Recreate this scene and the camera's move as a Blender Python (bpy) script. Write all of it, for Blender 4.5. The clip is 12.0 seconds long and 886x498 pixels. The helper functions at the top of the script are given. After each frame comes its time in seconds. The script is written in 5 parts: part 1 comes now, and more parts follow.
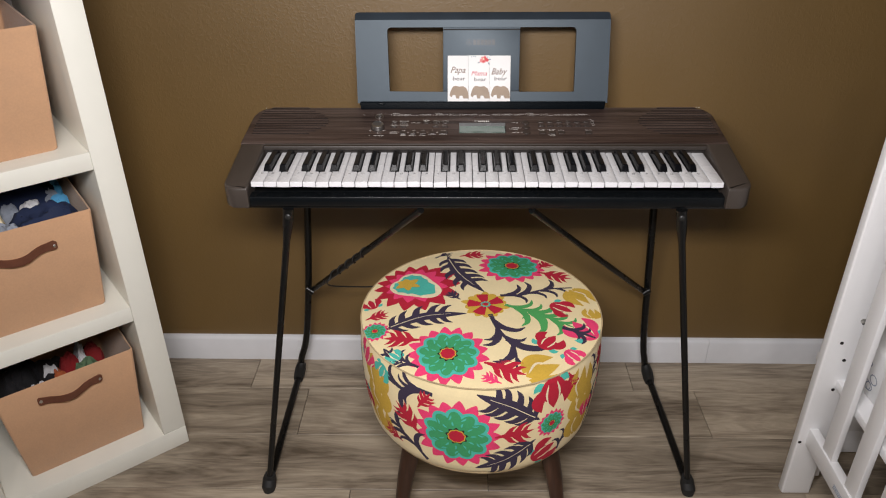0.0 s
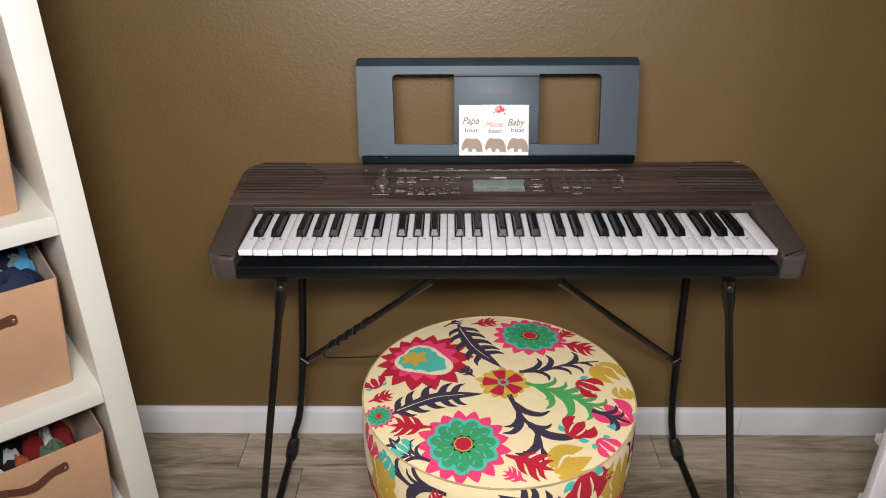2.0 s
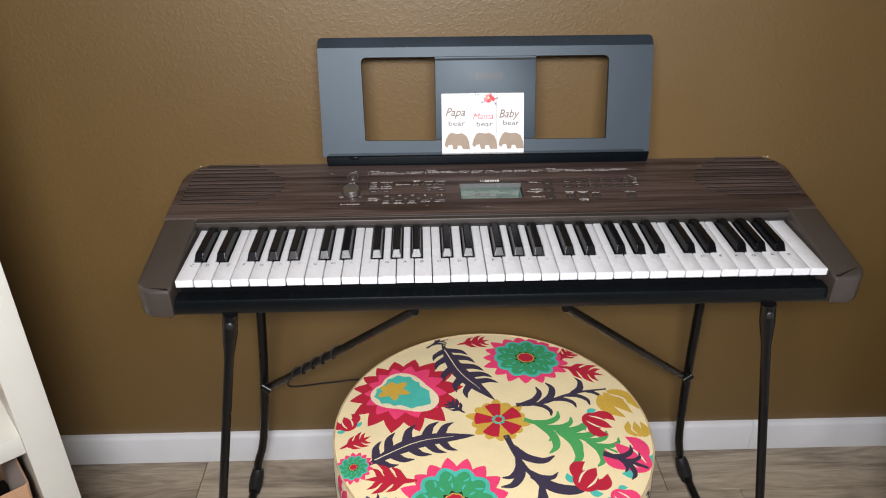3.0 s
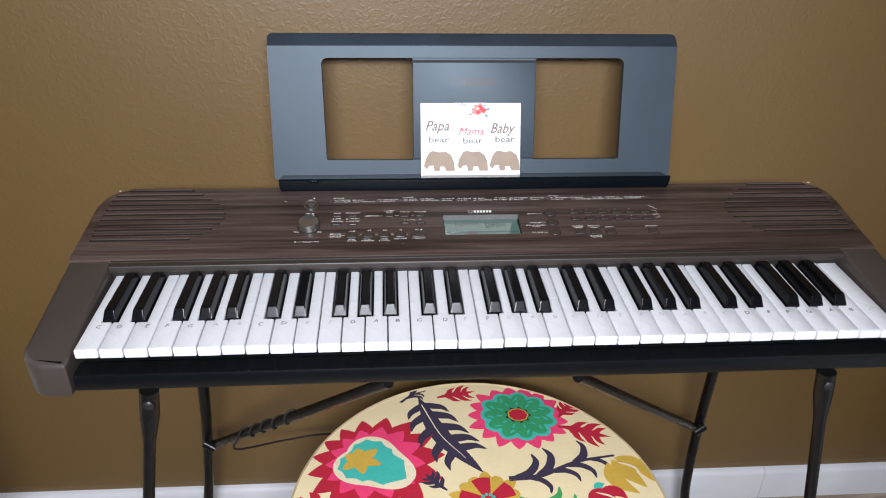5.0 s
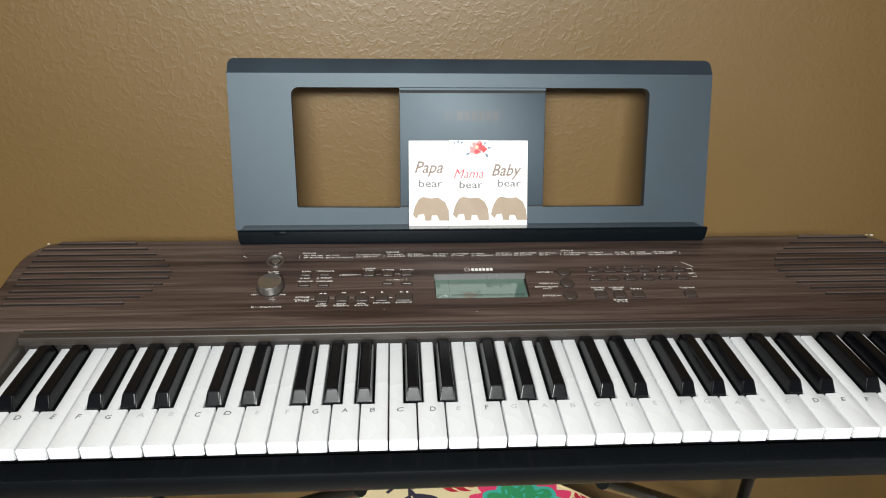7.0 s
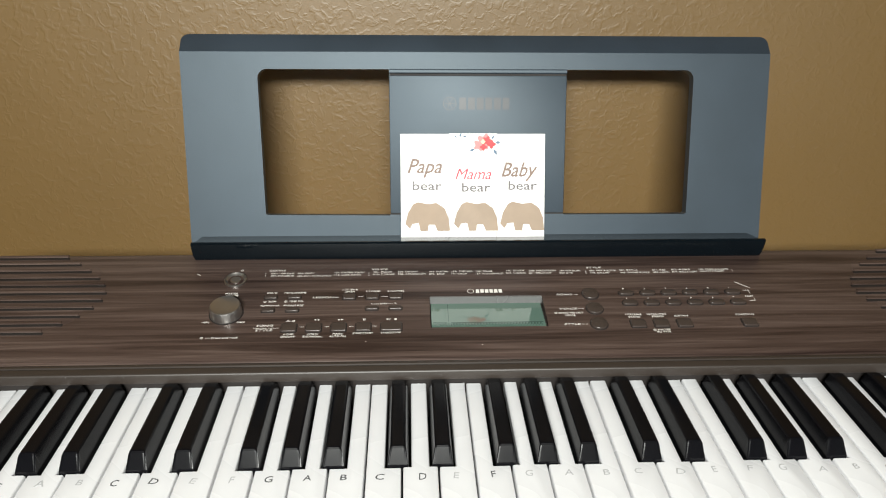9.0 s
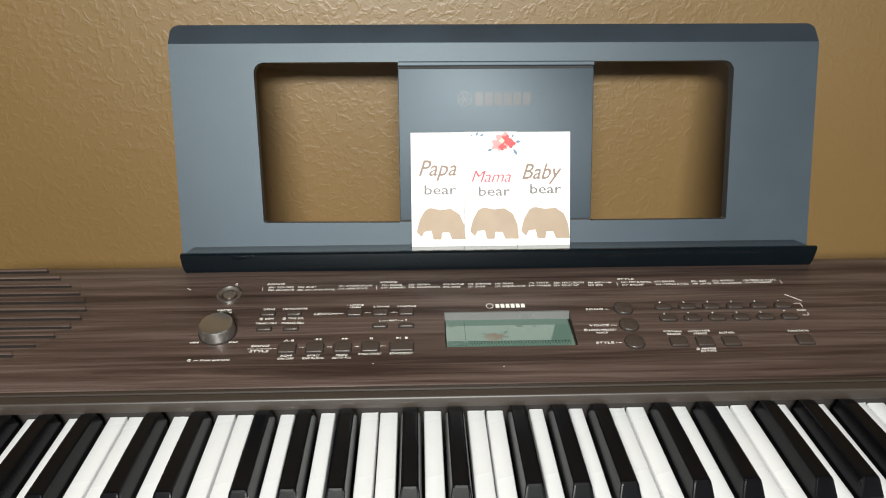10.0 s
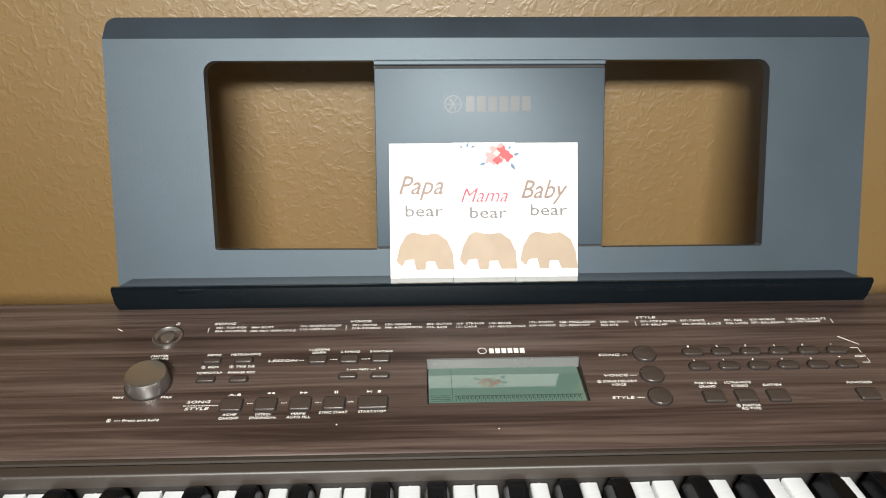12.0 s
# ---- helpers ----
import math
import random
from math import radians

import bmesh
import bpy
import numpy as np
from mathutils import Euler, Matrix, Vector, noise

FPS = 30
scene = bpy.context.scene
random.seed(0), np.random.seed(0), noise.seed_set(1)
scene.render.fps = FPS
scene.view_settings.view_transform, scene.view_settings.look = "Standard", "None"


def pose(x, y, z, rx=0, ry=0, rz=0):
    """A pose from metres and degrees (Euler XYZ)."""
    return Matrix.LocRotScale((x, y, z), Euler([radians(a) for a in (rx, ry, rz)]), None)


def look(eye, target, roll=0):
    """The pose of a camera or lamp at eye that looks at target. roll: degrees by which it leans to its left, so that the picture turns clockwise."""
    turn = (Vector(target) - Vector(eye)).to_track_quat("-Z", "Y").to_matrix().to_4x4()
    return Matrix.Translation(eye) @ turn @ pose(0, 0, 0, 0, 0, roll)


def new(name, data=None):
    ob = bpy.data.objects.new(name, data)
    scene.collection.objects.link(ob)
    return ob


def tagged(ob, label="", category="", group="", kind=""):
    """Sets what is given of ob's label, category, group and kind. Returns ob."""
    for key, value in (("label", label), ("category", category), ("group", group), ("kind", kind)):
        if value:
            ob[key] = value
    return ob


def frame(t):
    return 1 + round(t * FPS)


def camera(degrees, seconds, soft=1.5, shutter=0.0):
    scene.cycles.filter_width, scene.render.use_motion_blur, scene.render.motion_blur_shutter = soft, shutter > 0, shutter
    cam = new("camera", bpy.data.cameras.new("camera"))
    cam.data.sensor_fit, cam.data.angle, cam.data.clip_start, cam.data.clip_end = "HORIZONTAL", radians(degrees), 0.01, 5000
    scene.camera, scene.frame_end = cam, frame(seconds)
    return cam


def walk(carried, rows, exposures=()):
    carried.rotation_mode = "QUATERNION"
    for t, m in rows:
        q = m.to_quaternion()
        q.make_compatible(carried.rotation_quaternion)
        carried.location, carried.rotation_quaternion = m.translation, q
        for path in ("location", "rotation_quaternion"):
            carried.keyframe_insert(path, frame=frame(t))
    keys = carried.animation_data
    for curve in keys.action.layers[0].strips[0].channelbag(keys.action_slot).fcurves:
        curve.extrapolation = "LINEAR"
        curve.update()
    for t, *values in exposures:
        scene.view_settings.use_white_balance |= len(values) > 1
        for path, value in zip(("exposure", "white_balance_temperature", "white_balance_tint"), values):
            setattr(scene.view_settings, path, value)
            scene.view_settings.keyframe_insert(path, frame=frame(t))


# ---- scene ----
cam = camera(61.5, 12.0, soft=1.1)
PATH = [
    (0, (-0.049, -1.202, 1.309), (-0.09, 0.527, 0.306), -0.5),
    (0.5, (-0.044, -1.157, 1.293), (-0.099, 0.581, 0.304), -0.5),
    (1, (-0.051, -1.134, 1.286), (-0.134, 0.619, 0.327), -0.8),
    (1.5, (-0.069, -1.082, 1.293), (-0.139, 0.68, 0.349), -0.8),
    (2, (-0.088, -1.028, 1.279), (-0.109, 0.751, 0.364), -0.4),
    (2.5, (-0.1, -0.906, 1.266), (-0.075, 0.85, 0.309), -0.3),
    (4.3, (-0.111, -0.662, 1.206), (-0.012, 1.063, 0.198), 0.6),
    (4.5, (-0.111, -0.638, 1.208), (-0.004, 1.085, 0.197), 0.8),
    (5, (-0.114, -0.591, 1.2), (0.028, 1.134, 0.198), 1.4),
    (5.5, (-0.1, -0.553, 1.191), (0.039, 1.181, 0.205), 1.5),
    (6, (-0.097, -0.51, 1.19), (0.051, 1.219, 0.197), 1.4),
    (6.5, (-0.092, -0.473, 1.175), (0.035, 1.277, 0.215), 1.4),
    (7, (-0.086, -0.446, 1.137), (0.038, 1.341, 0.247), 1.2),
    (8.8, (-0.072, -0.33, 1.083), (0.028, 1.476, 0.228), 0.8),
    (9, (-0.065, -0.317, 1.076), (0.026, 1.487, 0.217), 0.8),
    (9.5, (-0.064, -0.29, 1.058), (0.013, 1.517, 0.204), 0.3),
    (10, (-0.066, -0.261, 1.049), (-0.003, 1.556, 0.216), 0.1),
    (10.5, (-0.055, -0.234, 1.039), (0.021, 1.6, 0.245), 0.3),
    (11, (-0.055, -0.209, 1.035), (0.03, 1.638, 0.275), 0.4),
    (11.5, (-0.053, -0.184, 1.025), (0.018, 1.665, 0.267), 0.1),
    (12, (-0.052, -0.173, 1.013), (0.011, 1.673, 0.244), 0.1),
]
EXPOSURES = [
    (0.0, 0.28, 6600, 14), (1.5, 0.34, 6600, 14), (2.5, 0.50, 6450, 13), (4.5, 0.70, 6000, 12), (5.5, 0.76, 5850, 12), (7.0, 0.84, 6400, 4),
    (9.5, 0.98, 6600, 4), (12.0, 1.26, 6650, 5),
]
walk(cam, [(t, look(eye, target, roll)) for t, eye, target, roll in PATH], EXPOSURES)

# ---- world and light ----
world = bpy.data.worlds.new("world")
scene.world = world
world.use_nodes = True
world.node_tree.nodes["Background"].inputs["Color"].default_value = (0.6, 0.68, 0.8, 1)
world.node_tree.nodes["Background"].inputs["Strength"].default_value = 0.02

ROOM_X, ROOM_Y0, WALL_Y, CEIL = 2.0, -3.9, 0.4475, 2.44
WALL_TURN = -0.25
LAMP = Vector((-0.1, -2.55, 2.28))
BEAM = Vector((-0.14, -1.04, 1.42))


def add_lamp(name, place, target, size, watts, colour, height=0.0):
    data = bpy.data.lights.new(name, "AREA")
    data.shape, data.size, data.energy, data.color = "DISK", size, watts, colour
    if height:
        data.shape, data.size_y, data.spread = "RECTANGLE", height, radians(150)
    ob = new(name, data)
    ob.matrix_basis = look(place, target)
    return ob


# fixed lamp for the light carried with the lens; added unseen ceiling fill
add_lamp("hand_lamp", BEAM, (-0.03, 0.35, 0.66), 0.50, 13.6, (1.0, 0.995, 0.985), 0.12)
add_lamp("ceiling_fill", LAMP, (LAMP.x, LAMP.y + 1.2, 0.4), 0.30, 6.0, (1.0, 0.97, 0.93))

# ---- materials ----


def nodes_of(name):
    m = bpy.data.materials.new(name)
    m.use_nodes = True
    return m, m.node_tree.nodes, m.node_tree.links, m.node_tree.nodes["Principled BSDF"]


def plain(name, colour, rough=0.5, metal=0.0, coat=0.0, vary=0.12, scale=60.0, bump=0.0, bump_scale=400.0, spec=0.5, tint=None, stretch=(1, 1, 1), sheen=0.0):
    """A surface with a fine grain and a broad drift of tone, in metres."""
    m, n, l, b = nodes_of(name)
    b.inputs["Roughness"].default_value, b.inputs["Metallic"].default_value = rough, metal
    b.inputs["Coat Weight"].default_value, b.inputs["Specular IOR Level"].default_value = coat, spec
    b.inputs["Sheen Weight"].default_value = sheen
    if tint:
        b.inputs["Specular Tint"].default_value = (*tint, 1)
    tc, mp = n.new("ShaderNodeTexCoord"), n.new("ShaderNodeMapping")
    mp.inputs["Scale"].default_value = stretch
    l.new(tc.outputs["Object"], mp.inputs["Vector"])
    t1, t2 = n.new("ShaderNodeTexNoise"), n.new("ShaderNodeTexNoise")
    t1.inputs["Scale"].default_value, t1.inputs["Detail"].default_value = scale, 6
    t2.inputs["Scale"].default_value, t2.inputs["Detail"].default_value = scale / 9, 3
    for t in (t1, t2):
        l.new(mp.outputs["Vector"], t.inputs["Vector"])
    mix = n.new("ShaderNodeMath")
    mix.operation = "ADD"
    l.new(t1.outputs["Fac"], mix.inputs[0])
    l.new(t2.outputs["Fac"], mix.inputs[1])
    ramp = n.new("ShaderNodeMapRange")
    ramp.inputs["From Min"].default_value, ramp.inputs["From Max"].default_value = 0.6, 1.4
    ramp.inputs["To Min"].default_value, ramp.inputs["To Max"].default_value = 1 - vary, 1 + vary
    l.new(mix.outputs[0], ramp.inputs["Value"])
    mul = n.new("ShaderNodeMix")
    mul.data_type, mul.blend_type = "RGBA", "MULTIPLY"
    mul.inputs["Factor"].default_value = 1
    mul.inputs["A"].default_value = (*colour, 1)
    l.new(ramp.outputs[0], mul.inputs["B"])
    l.new(mul.outputs["Result"], b.inputs["Base Color"])
    rr = n.new("ShaderNodeMapRange")
    rr.inputs["From Min"].default_value, rr.inputs["From Max"].default_value = 0.3, 0.7
    rr.inputs["To Min"].default_value, rr.inputs["To Max"].default_value = max(0.02, rough * 0.88), min(1, rough * 1.12)
    l.new(t2.outputs["Fac"], rr.inputs["Value"])
    l.new(rr.outputs[0], b.inputs["Roughness"])
    if bump:
        t3, bp = n.new("ShaderNodeTexNoise"), n.new("ShaderNodeBump")
        t3.inputs["Scale"].default_value, t3.inputs["Detail"].default_value = bump_scale, 2
        l.new(tc.outputs["Object"], t3.inputs["Vector"])
        bp.inputs["Strength"].default_value, bp.inputs["Distance"].default_value = bump, 0.001
        l.new(t3.outputs["Fac"], bp.inputs["Height"])
        l.new(bp.outputs[0], b.inputs["Normal"])
    return m


def wood_grain(name, dark, mid, light, along=(1.2, 26, 26), rough=0.45, bump=0.25, spec=0.5, random_shift=False, contrast=1.0, vary_piece=0.0):
    """Streaked grain along x with wavy figure; with random_shift each piece gets its own stretch of grain."""
    m, n, l, b = nodes_of(name)
    b.inputs["Roughness"].default_value, b.inputs["Specular IOR Level"].default_value = rough, spec
    tc, mp = n.new("ShaderNodeTexCoord"), n.new("ShaderNodeMapping")
    mp.inputs["Scale"].default_value = along
    l.new(tc.outputs["Object"], mp.inputs["Vector"])
    vec = mp.outputs["Vector"]
    info = n.new("ShaderNodeObjectInfo")
    if random_shift:
        sc, ad = n.new("ShaderNodeMath"), n.new("ShaderNodeVectorMath")
        sc.operation, sc.inputs[1].default_value = "MULTIPLY", 57.0
        l.new(info.outputs["Random"], sc.inputs[0])
        l.new(vec, ad.inputs[0])
        l.new(sc.outputs[0], ad.inputs[1])
        vec = ad.outputs[0]
    warp, wm, wa = n.new("ShaderNodeTexNoise"), n.new("ShaderNodeVectorMath"), n.new("ShaderNodeVectorMath")
    warp.inputs["Scale"].default_value, warp.inputs["Detail"].default_value = 0.55, 2
    l.new(vec, warp.inputs["Vector"])
    wm.operation, wm.inputs[1].default_value = "MULTIPLY", (1.2, 2.6, 2.6)
    l.new(warp.outputs["Color"], wm.inputs[0])
    l.new(vec, wa.inputs[0])
    l.new(wm.outputs[0], wa.inputs[1])
    t1, t2 = n.new("ShaderNodeTexNoise"), n.new("ShaderNodeTexNoise")
    t1.inputs["Scale"].default_value, t1.inputs["Detail"].default_value, t1.inputs["Roughness"].default_value = 1.0, 7, 0.62
    t2.inputs["Scale"].default_value, t2.inputs["Detail"].default_value = 7.0, 4
    l.new(wa.outputs[0], t1.inputs["Vector"])
    l.new(wa.outputs[0], t2.inputs["Vector"])
    ad = n.new("ShaderNodeMix")
    ad.data_type = "FLOAT"
    ad.inputs["Factor"].default_value = 0.3
    l.new(t1.outputs["Fac"], ad.inputs["A"])
    l.new(t2.outputs["Fac"], ad.inputs["B"])
    cr = n.new("ShaderNodeValToRGB")
    cr.color_ramp.elements[0].position, cr.color_ramp.elements[0].color = 0.5 - 0.16 / contrast, (*dark, 1)
    cr.color_ramp.elements[1].position, cr.color_ramp.elements[1].color = 0.5 + 0.16 / contrast, (*light, 1)
    e = cr.color_ramp.elements.new(0.5)
    e.color = (*mid, 1)
    l.new(ad.outputs["Result"], cr.inputs["Fac"])
    col = cr.outputs["Color"]
    if vary_piece:
        mr, mul = n.new("ShaderNodeMapRange"), n.new("ShaderNodeMix")
        mr.inputs["To Min"].default_value, mr.inputs["To Max"].default_value = 1 - vary_piece, 1 + vary_piece
        l.new(info.outputs["Random"], mr.inputs["Value"])
        mul.data_type, mul.blend_type = "RGBA", "MULTIPLY"
        mul.inputs["Factor"].default_value = 1
        l.new(col, mul.inputs["A"])
        l.new(mr.outputs[0], mul.inputs["B"])
        col = mul.outputs["Result"]
    l.new(col, b.inputs["Base Color"])
    bp = n.new("ShaderNodeBump")
    bp.inputs["Strength"].default_value, bp.inputs["Distance"].default_value = bump, 0.0006
    l.new(ad.outputs["Result"], bp.inputs["Height"])
    l.new(bp.outputs[0], b.inputs["Normal"])
    return m


def wall_paint(name, colour, rough, peel=0.5, sheen=0.5):
    """Eggshell paint over a sprayed orange-peel texture."""
    m, n, l, b = nodes_of(name)
    b.inputs["Specular IOR Level"].default_value = sheen
    tc = n.new("ShaderNodeTexCoord")
    drift, splat, fine = n.new("ShaderNodeTexNoise"), n.new("ShaderNodeTexNoise"), n.new("ShaderNodeTexNoise")
    for t, s, d in ((drift, 2.2, 3), (splat, 125, 2), (fine, 320, 2)):
        t.inputs["Scale"].default_value, t.inputs["Detail"].default_value = s, d
        l.new(tc.outputs["Object"], t.inputs["Vector"])
    splat.inputs["Distortion"].default_value = 0.8
    mr = n.new("ShaderNodeMapRange")
    mr.inputs["From Min"].default_value, mr.inputs["From Max"].default_value = 0.35, 0.65
    mr.inputs["To Min"].default_value, mr.inputs["To Max"].default_value = 0.92, 1.06
    l.new(drift.outputs["Fac"], mr.inputs["Value"])
    mul = n.new("ShaderNodeMix")
    mul.data_type, mul.blend_type = "RGBA", "MULTIPLY"
    mul.inputs["Factor"].default_value = 1
    mul.inputs["A"].default_value = (*colour, 1)
    l.new(mr.outputs[0], mul.inputs["B"])
    l.new(mul.outputs["Result"], b.inputs["Base Color"])
    b.inputs["Roughness"].default_value = rough
    flat = n.new("ShaderNodeMapRange")
    flat.inputs["From Min"].default_value, flat.inputs["From Max"].default_value = 0.44, 0.68
    flat.interpolation_type = "SMOOTHSTEP"
    l.new(splat.outputs["Fac"], flat.inputs["Value"])
    ma = n.new("ShaderNodeMath")
    ma.operation, ma.inputs[1].default_value = "MULTIPLY_ADD", 0.12
    l.new(fine.outputs["Fac"], ma.inputs[0])
    l.new(flat.outputs[0], ma.inputs[2])
    bp = n.new("ShaderNodeBump")
    bp.inputs["Strength"].default_value, bp.inputs["Distance"].default_value = peel, 0.0011
    l.new(ma.outputs[0], bp.inputs["Height"])
    l.new(bp.outputs[0], b.inputs["Normal"])
    return m


M_WALL = wall_paint("brown_wall_paint", (0.152, 0.088, 0.0240), 0.46, 0.15, 1.0)
# colours of the unseen walls and ceiling, kept low to cut bounced light
M_ROOM = wall_paint("dark_unseen_wall_paint", (0.12, 0.10, 0.08), 0.6, 0.3)
M_CEIL = plain("ceiling_paint", (0.40, 0.39, 0.37), 0.9, bump=0.3, bump_scale=120)
M_TRIM = plain("white_trim_paint", (0.78, 0.79, 0.82), 0.45, vary=0.05, scale=20, bump=0.08, bump_scale=90)
M_PLANK = wood_grain("grey_plank", (0.135, 0.103, 0.072), (0.345, 0.283, 0.212), (0.54, 0.455, 0.345), (2.2, 20, 20), 0.45, 0.3, random_shift=True, contrast=1.05, vary_piece=0.20)
M_GROUT = plain("plank_joint", (0.035, 0.03, 0.026), 0.8)
M_LAMINATE = plain("white_laminate", (0.83, 0.82, 0.74), 0.42, vary=0.03, scale=15, bump=0.05, bump_scale=300)
M_BACKING = plain("added_dark_backing", (0.16, 0.14, 0.13), 0.7)
M_FELT = plain("tan_bin_fabric", (0.56, 0.325, 0.185), 0.9, vary=0.07, scale=260, bump=0.5, bump_scale=900, sheen=0.2)
M_LEATHER = plain("brown_leather", (0.125, 0.042, 0.022), 0.5, vary=0.25, scale=80, bump=0.35, bump_scale=500)
M_STEEL = plain("nickel", (0.7, 0.69, 0.66), 0.28, metal=1, vary=0.05)
M_CRIB = plain("white_lacquer", (0.88, 0.88, 0.89), 0.32, vary=0.03, scale=12, bump=0.06, bump_scale=40)
M_SHEET = plain("crib_sheet", (0.8, 0.8, 0.8), 0.9, vary=0.05, bump=0.4, bump_scale=700)
M_DARKWOOD = wood_grain("walnut_leg", (0.022, 0.009, 0.005), (0.045, 0.018, 0.010), (0.075, 0.032, 0.018), (30, 30, 2), 0.35, 0.1)
M_TUBE = plain("black_tube", (0.006, 0.006, 0.006), 0.28, vary=0.2, bump=0.12, bump_scale=600, spec=0.3)
M_SCREW = plain("dark_screw", (0.03, 0.03, 0.03), 0.45, metal=0.5, vary=0.05)
M_RUBBER = plain("black_rubber", (0.012, 0.012, 0.012), 0.6, bump=0.2)
M_PANEL = wood_grain("dark_walnut_panel", (0.021, 0.012, 0.010), (0.057, 0.037, 0.031), (0.106, 0.075, 0.064), (2.0, 95, 95), 0.40, 0.35, contrast=1.25, spec=0.55)
M_STRIP = plain("brown_key_strip", (0.028, 0.021, 0.017), 0.42, vary=0.08, stretch=(0.2, 1, 1), scale=150, bump=0.05, spec=0.6)
M_CHEEK = plain("satin_brown_plastic", (0.050, 0.040, 0.034), 0.36, vary=0.18, scale=14, bump=0.15, bump_scale=900, spec=0.5)
M_BUTTON = plain("brown_button", (0.040, 0.030, 0.026), 0.30, vary=0.06, spec=0.6)
M_SLOT = plain("slot_dark", (0.010, 0.007, 0.006), 0.7)
M_BLACK = plain("black_plastic", (0.006, 0.007, 0.008), 0.30, vary=0.15, bump=0.12, bump_scale=900)
M_RAIL = plain("black_front_rail", (0.004, 0.005, 0.006), 0.24, vary=0.25, scale=30, bump=0.12, bump_scale=700, spec=0.28)
M_REST = plain("satin_black_rest", (0.023, 0.032, 0.044), 0.54, vary=0.34, scale=13, bump=0.09, bump_scale=1500, spec=0.7, tint=(0.78, 0.91, 1.0))
M_LIP = plain("rest_lip", (0.003, 0.005, 0.007), 0.13, vary=0.15, spec=0.22)
M_WHITEKEY = plain("white_key", (0.70, 0.70, 0.715), 0.26, vary=0.035, scale=40, spec=0.5)
M_BLACKKEY = plain("black_key", (0.003, 0.003, 0.004), 0.24, vary=0.2, bump=0.025, bump_scale=1400, spec=0.13)
M_PRINT = plain("panel_print", (0.72, 0.70, 0.66), 0.6, vary=0.02)
M_SCREEN = plain("display_glass", (0.095, 0.155, 0.125), 0.03, vary=0.03, scale=10, spec=1.0)
M_SCREENDARK = plain("display_segments", (0.03, 0.055, 0.045), 0.15)
M_BEZEL = plain("display_bezel", (0.17, 0.17, 0.17), 0.25, metal=0.3, vary=0.04)
M_KNOB = plain("volume_knob", (0.42, 0.40, 0.385), 0.30, metal=0.95, vary=0.05)
M_PENCIL = plain("pencil_mark", (0.075, 0.075, 0.08), 0.7)
M_FADED = plain("faded_pencil_mark", (0.42, 0.42, 0.43), 0.7)
M_CARD = plain("white_card", (0.80, 0.79, 0.78), 0.6, vary=0.02, bump=0.05)
M_TAN = plain("tan_print", (0.31, 0.23, 0.165), 0.6, vary=0.15, scale=70)
M_TAUPE = plain("taupe_lettering", (0.20, 0.135, 0.105), 0.6)
M_GREYLET = plain("grey_lettering", (0.14, 0.125, 0.125), 0.6)
M_ROSE = plain("rose_lettering", (0.52, 0.045, 0.075), 0.6)
M_LOGO = plain("tone_on_tone_mark", (0.014, 0.018, 0.024), 0.45, spec=0.6)
M_LOGOGREY = plain("grey_mark", (0.23, 0.25, 0.27), 0.3, metal=0.4)
M_CREAM = plain("cream_cotton", (0.88, 0.725, 0.42), 0.92, vary=0.05, scale=300, bump=0.45, bump_scale=1100, sheen=0.15)


def dye(name, colour):
    return plain(name, colour, 0.92, vary=0.12, scale=240, bump=0.45, bump_scale=1100)


D_PINK, D_RED, D_TEAL = dye("pink_dye", (0.86, 0.05, 0.17)), dye("crimson_dye", (0.50, 0.010, 0.035)), dye("teal_dye", (0.07, 0.50, 0.41))
D_GREEN, D_INK, D_GOLD = dye("green_dye", (0.04, 0.33, 0.13)), dye("aubergine_dye", (0.040, 0.028, 0.058)), dye("gold_dye", (0.64, 0.40, 0.05))
M_PIPING = plain("printed_piping", (0.55, 0.42, 0.24), 0.92, vary=0.5, scale=28, bump=0.4, bump_scale=900)
D_LEAF, D_CREAM, D_BLACK = dye("leaf_green_dye", (0.07, 0.37, 0.10)), dye("pale_cream_dye", (0.86, 0.74, 0.50)), dye("black_dye", (0.02, 0.018, 0.016))
D_NAVY, D_SKY, D_GREYC = dye("navy_cotton", (0.012, 0.022, 0.065)), dye("sky_cotton", (0.08, 0.34, 0.60)), dye("grey_cotton", (0.28, 0.31, 0.37))
D_WHITE, D_SCARLET, D_MOSS = dye("white_cotton", (0.60, 0.60, 0.62)), dye("scarlet_cotton", (0.24, 0.012, 0.014)), dye("moss_cotton", (0.10, 0.17, 0.09))
D_BLUSH, D_CORAL, D_SLATE = dye("blush_print", (0.80, 0.30, 0.30)), dye("coral_print", (0.70, 0.10, 0.11)), dye("slate_print", (0.15, 0.21, 0.29))
D_RUST = dye("rust_cotton", (0.42, 0.10, 0.03))
D_COAL, D_MAUVE = dye("charcoal_cotton", (0.016, 0.015, 0.018)), dye("mauve_wrap", (0.34, 0.12, 0.27))

# ---- helpers for things ----


def world_of(ob):
    return world_of(ob.parent) @ ob.matrix_parent_inverse @ ob.matrix_basis if ob.parent else ob.matrix_basis.copy()


def smooth(me, degrees=40):
    me.polygons.foreach_set("use_smooth", [True] * len(me.polygons))
    me.set_sharp_from_angle(angle=radians(degrees))


def mesh_of(name, bm, material, flat=False):
    me = bpy.data.meshes.new(name)
    bm.normal_update()
    bm.to_mesh(me)
    bm.free()
    for mt in material if isinstance(material, (list, tuple)) else [material]:
        me.materials.append(mt)
    if not flat:
        smooth(me)
    return me


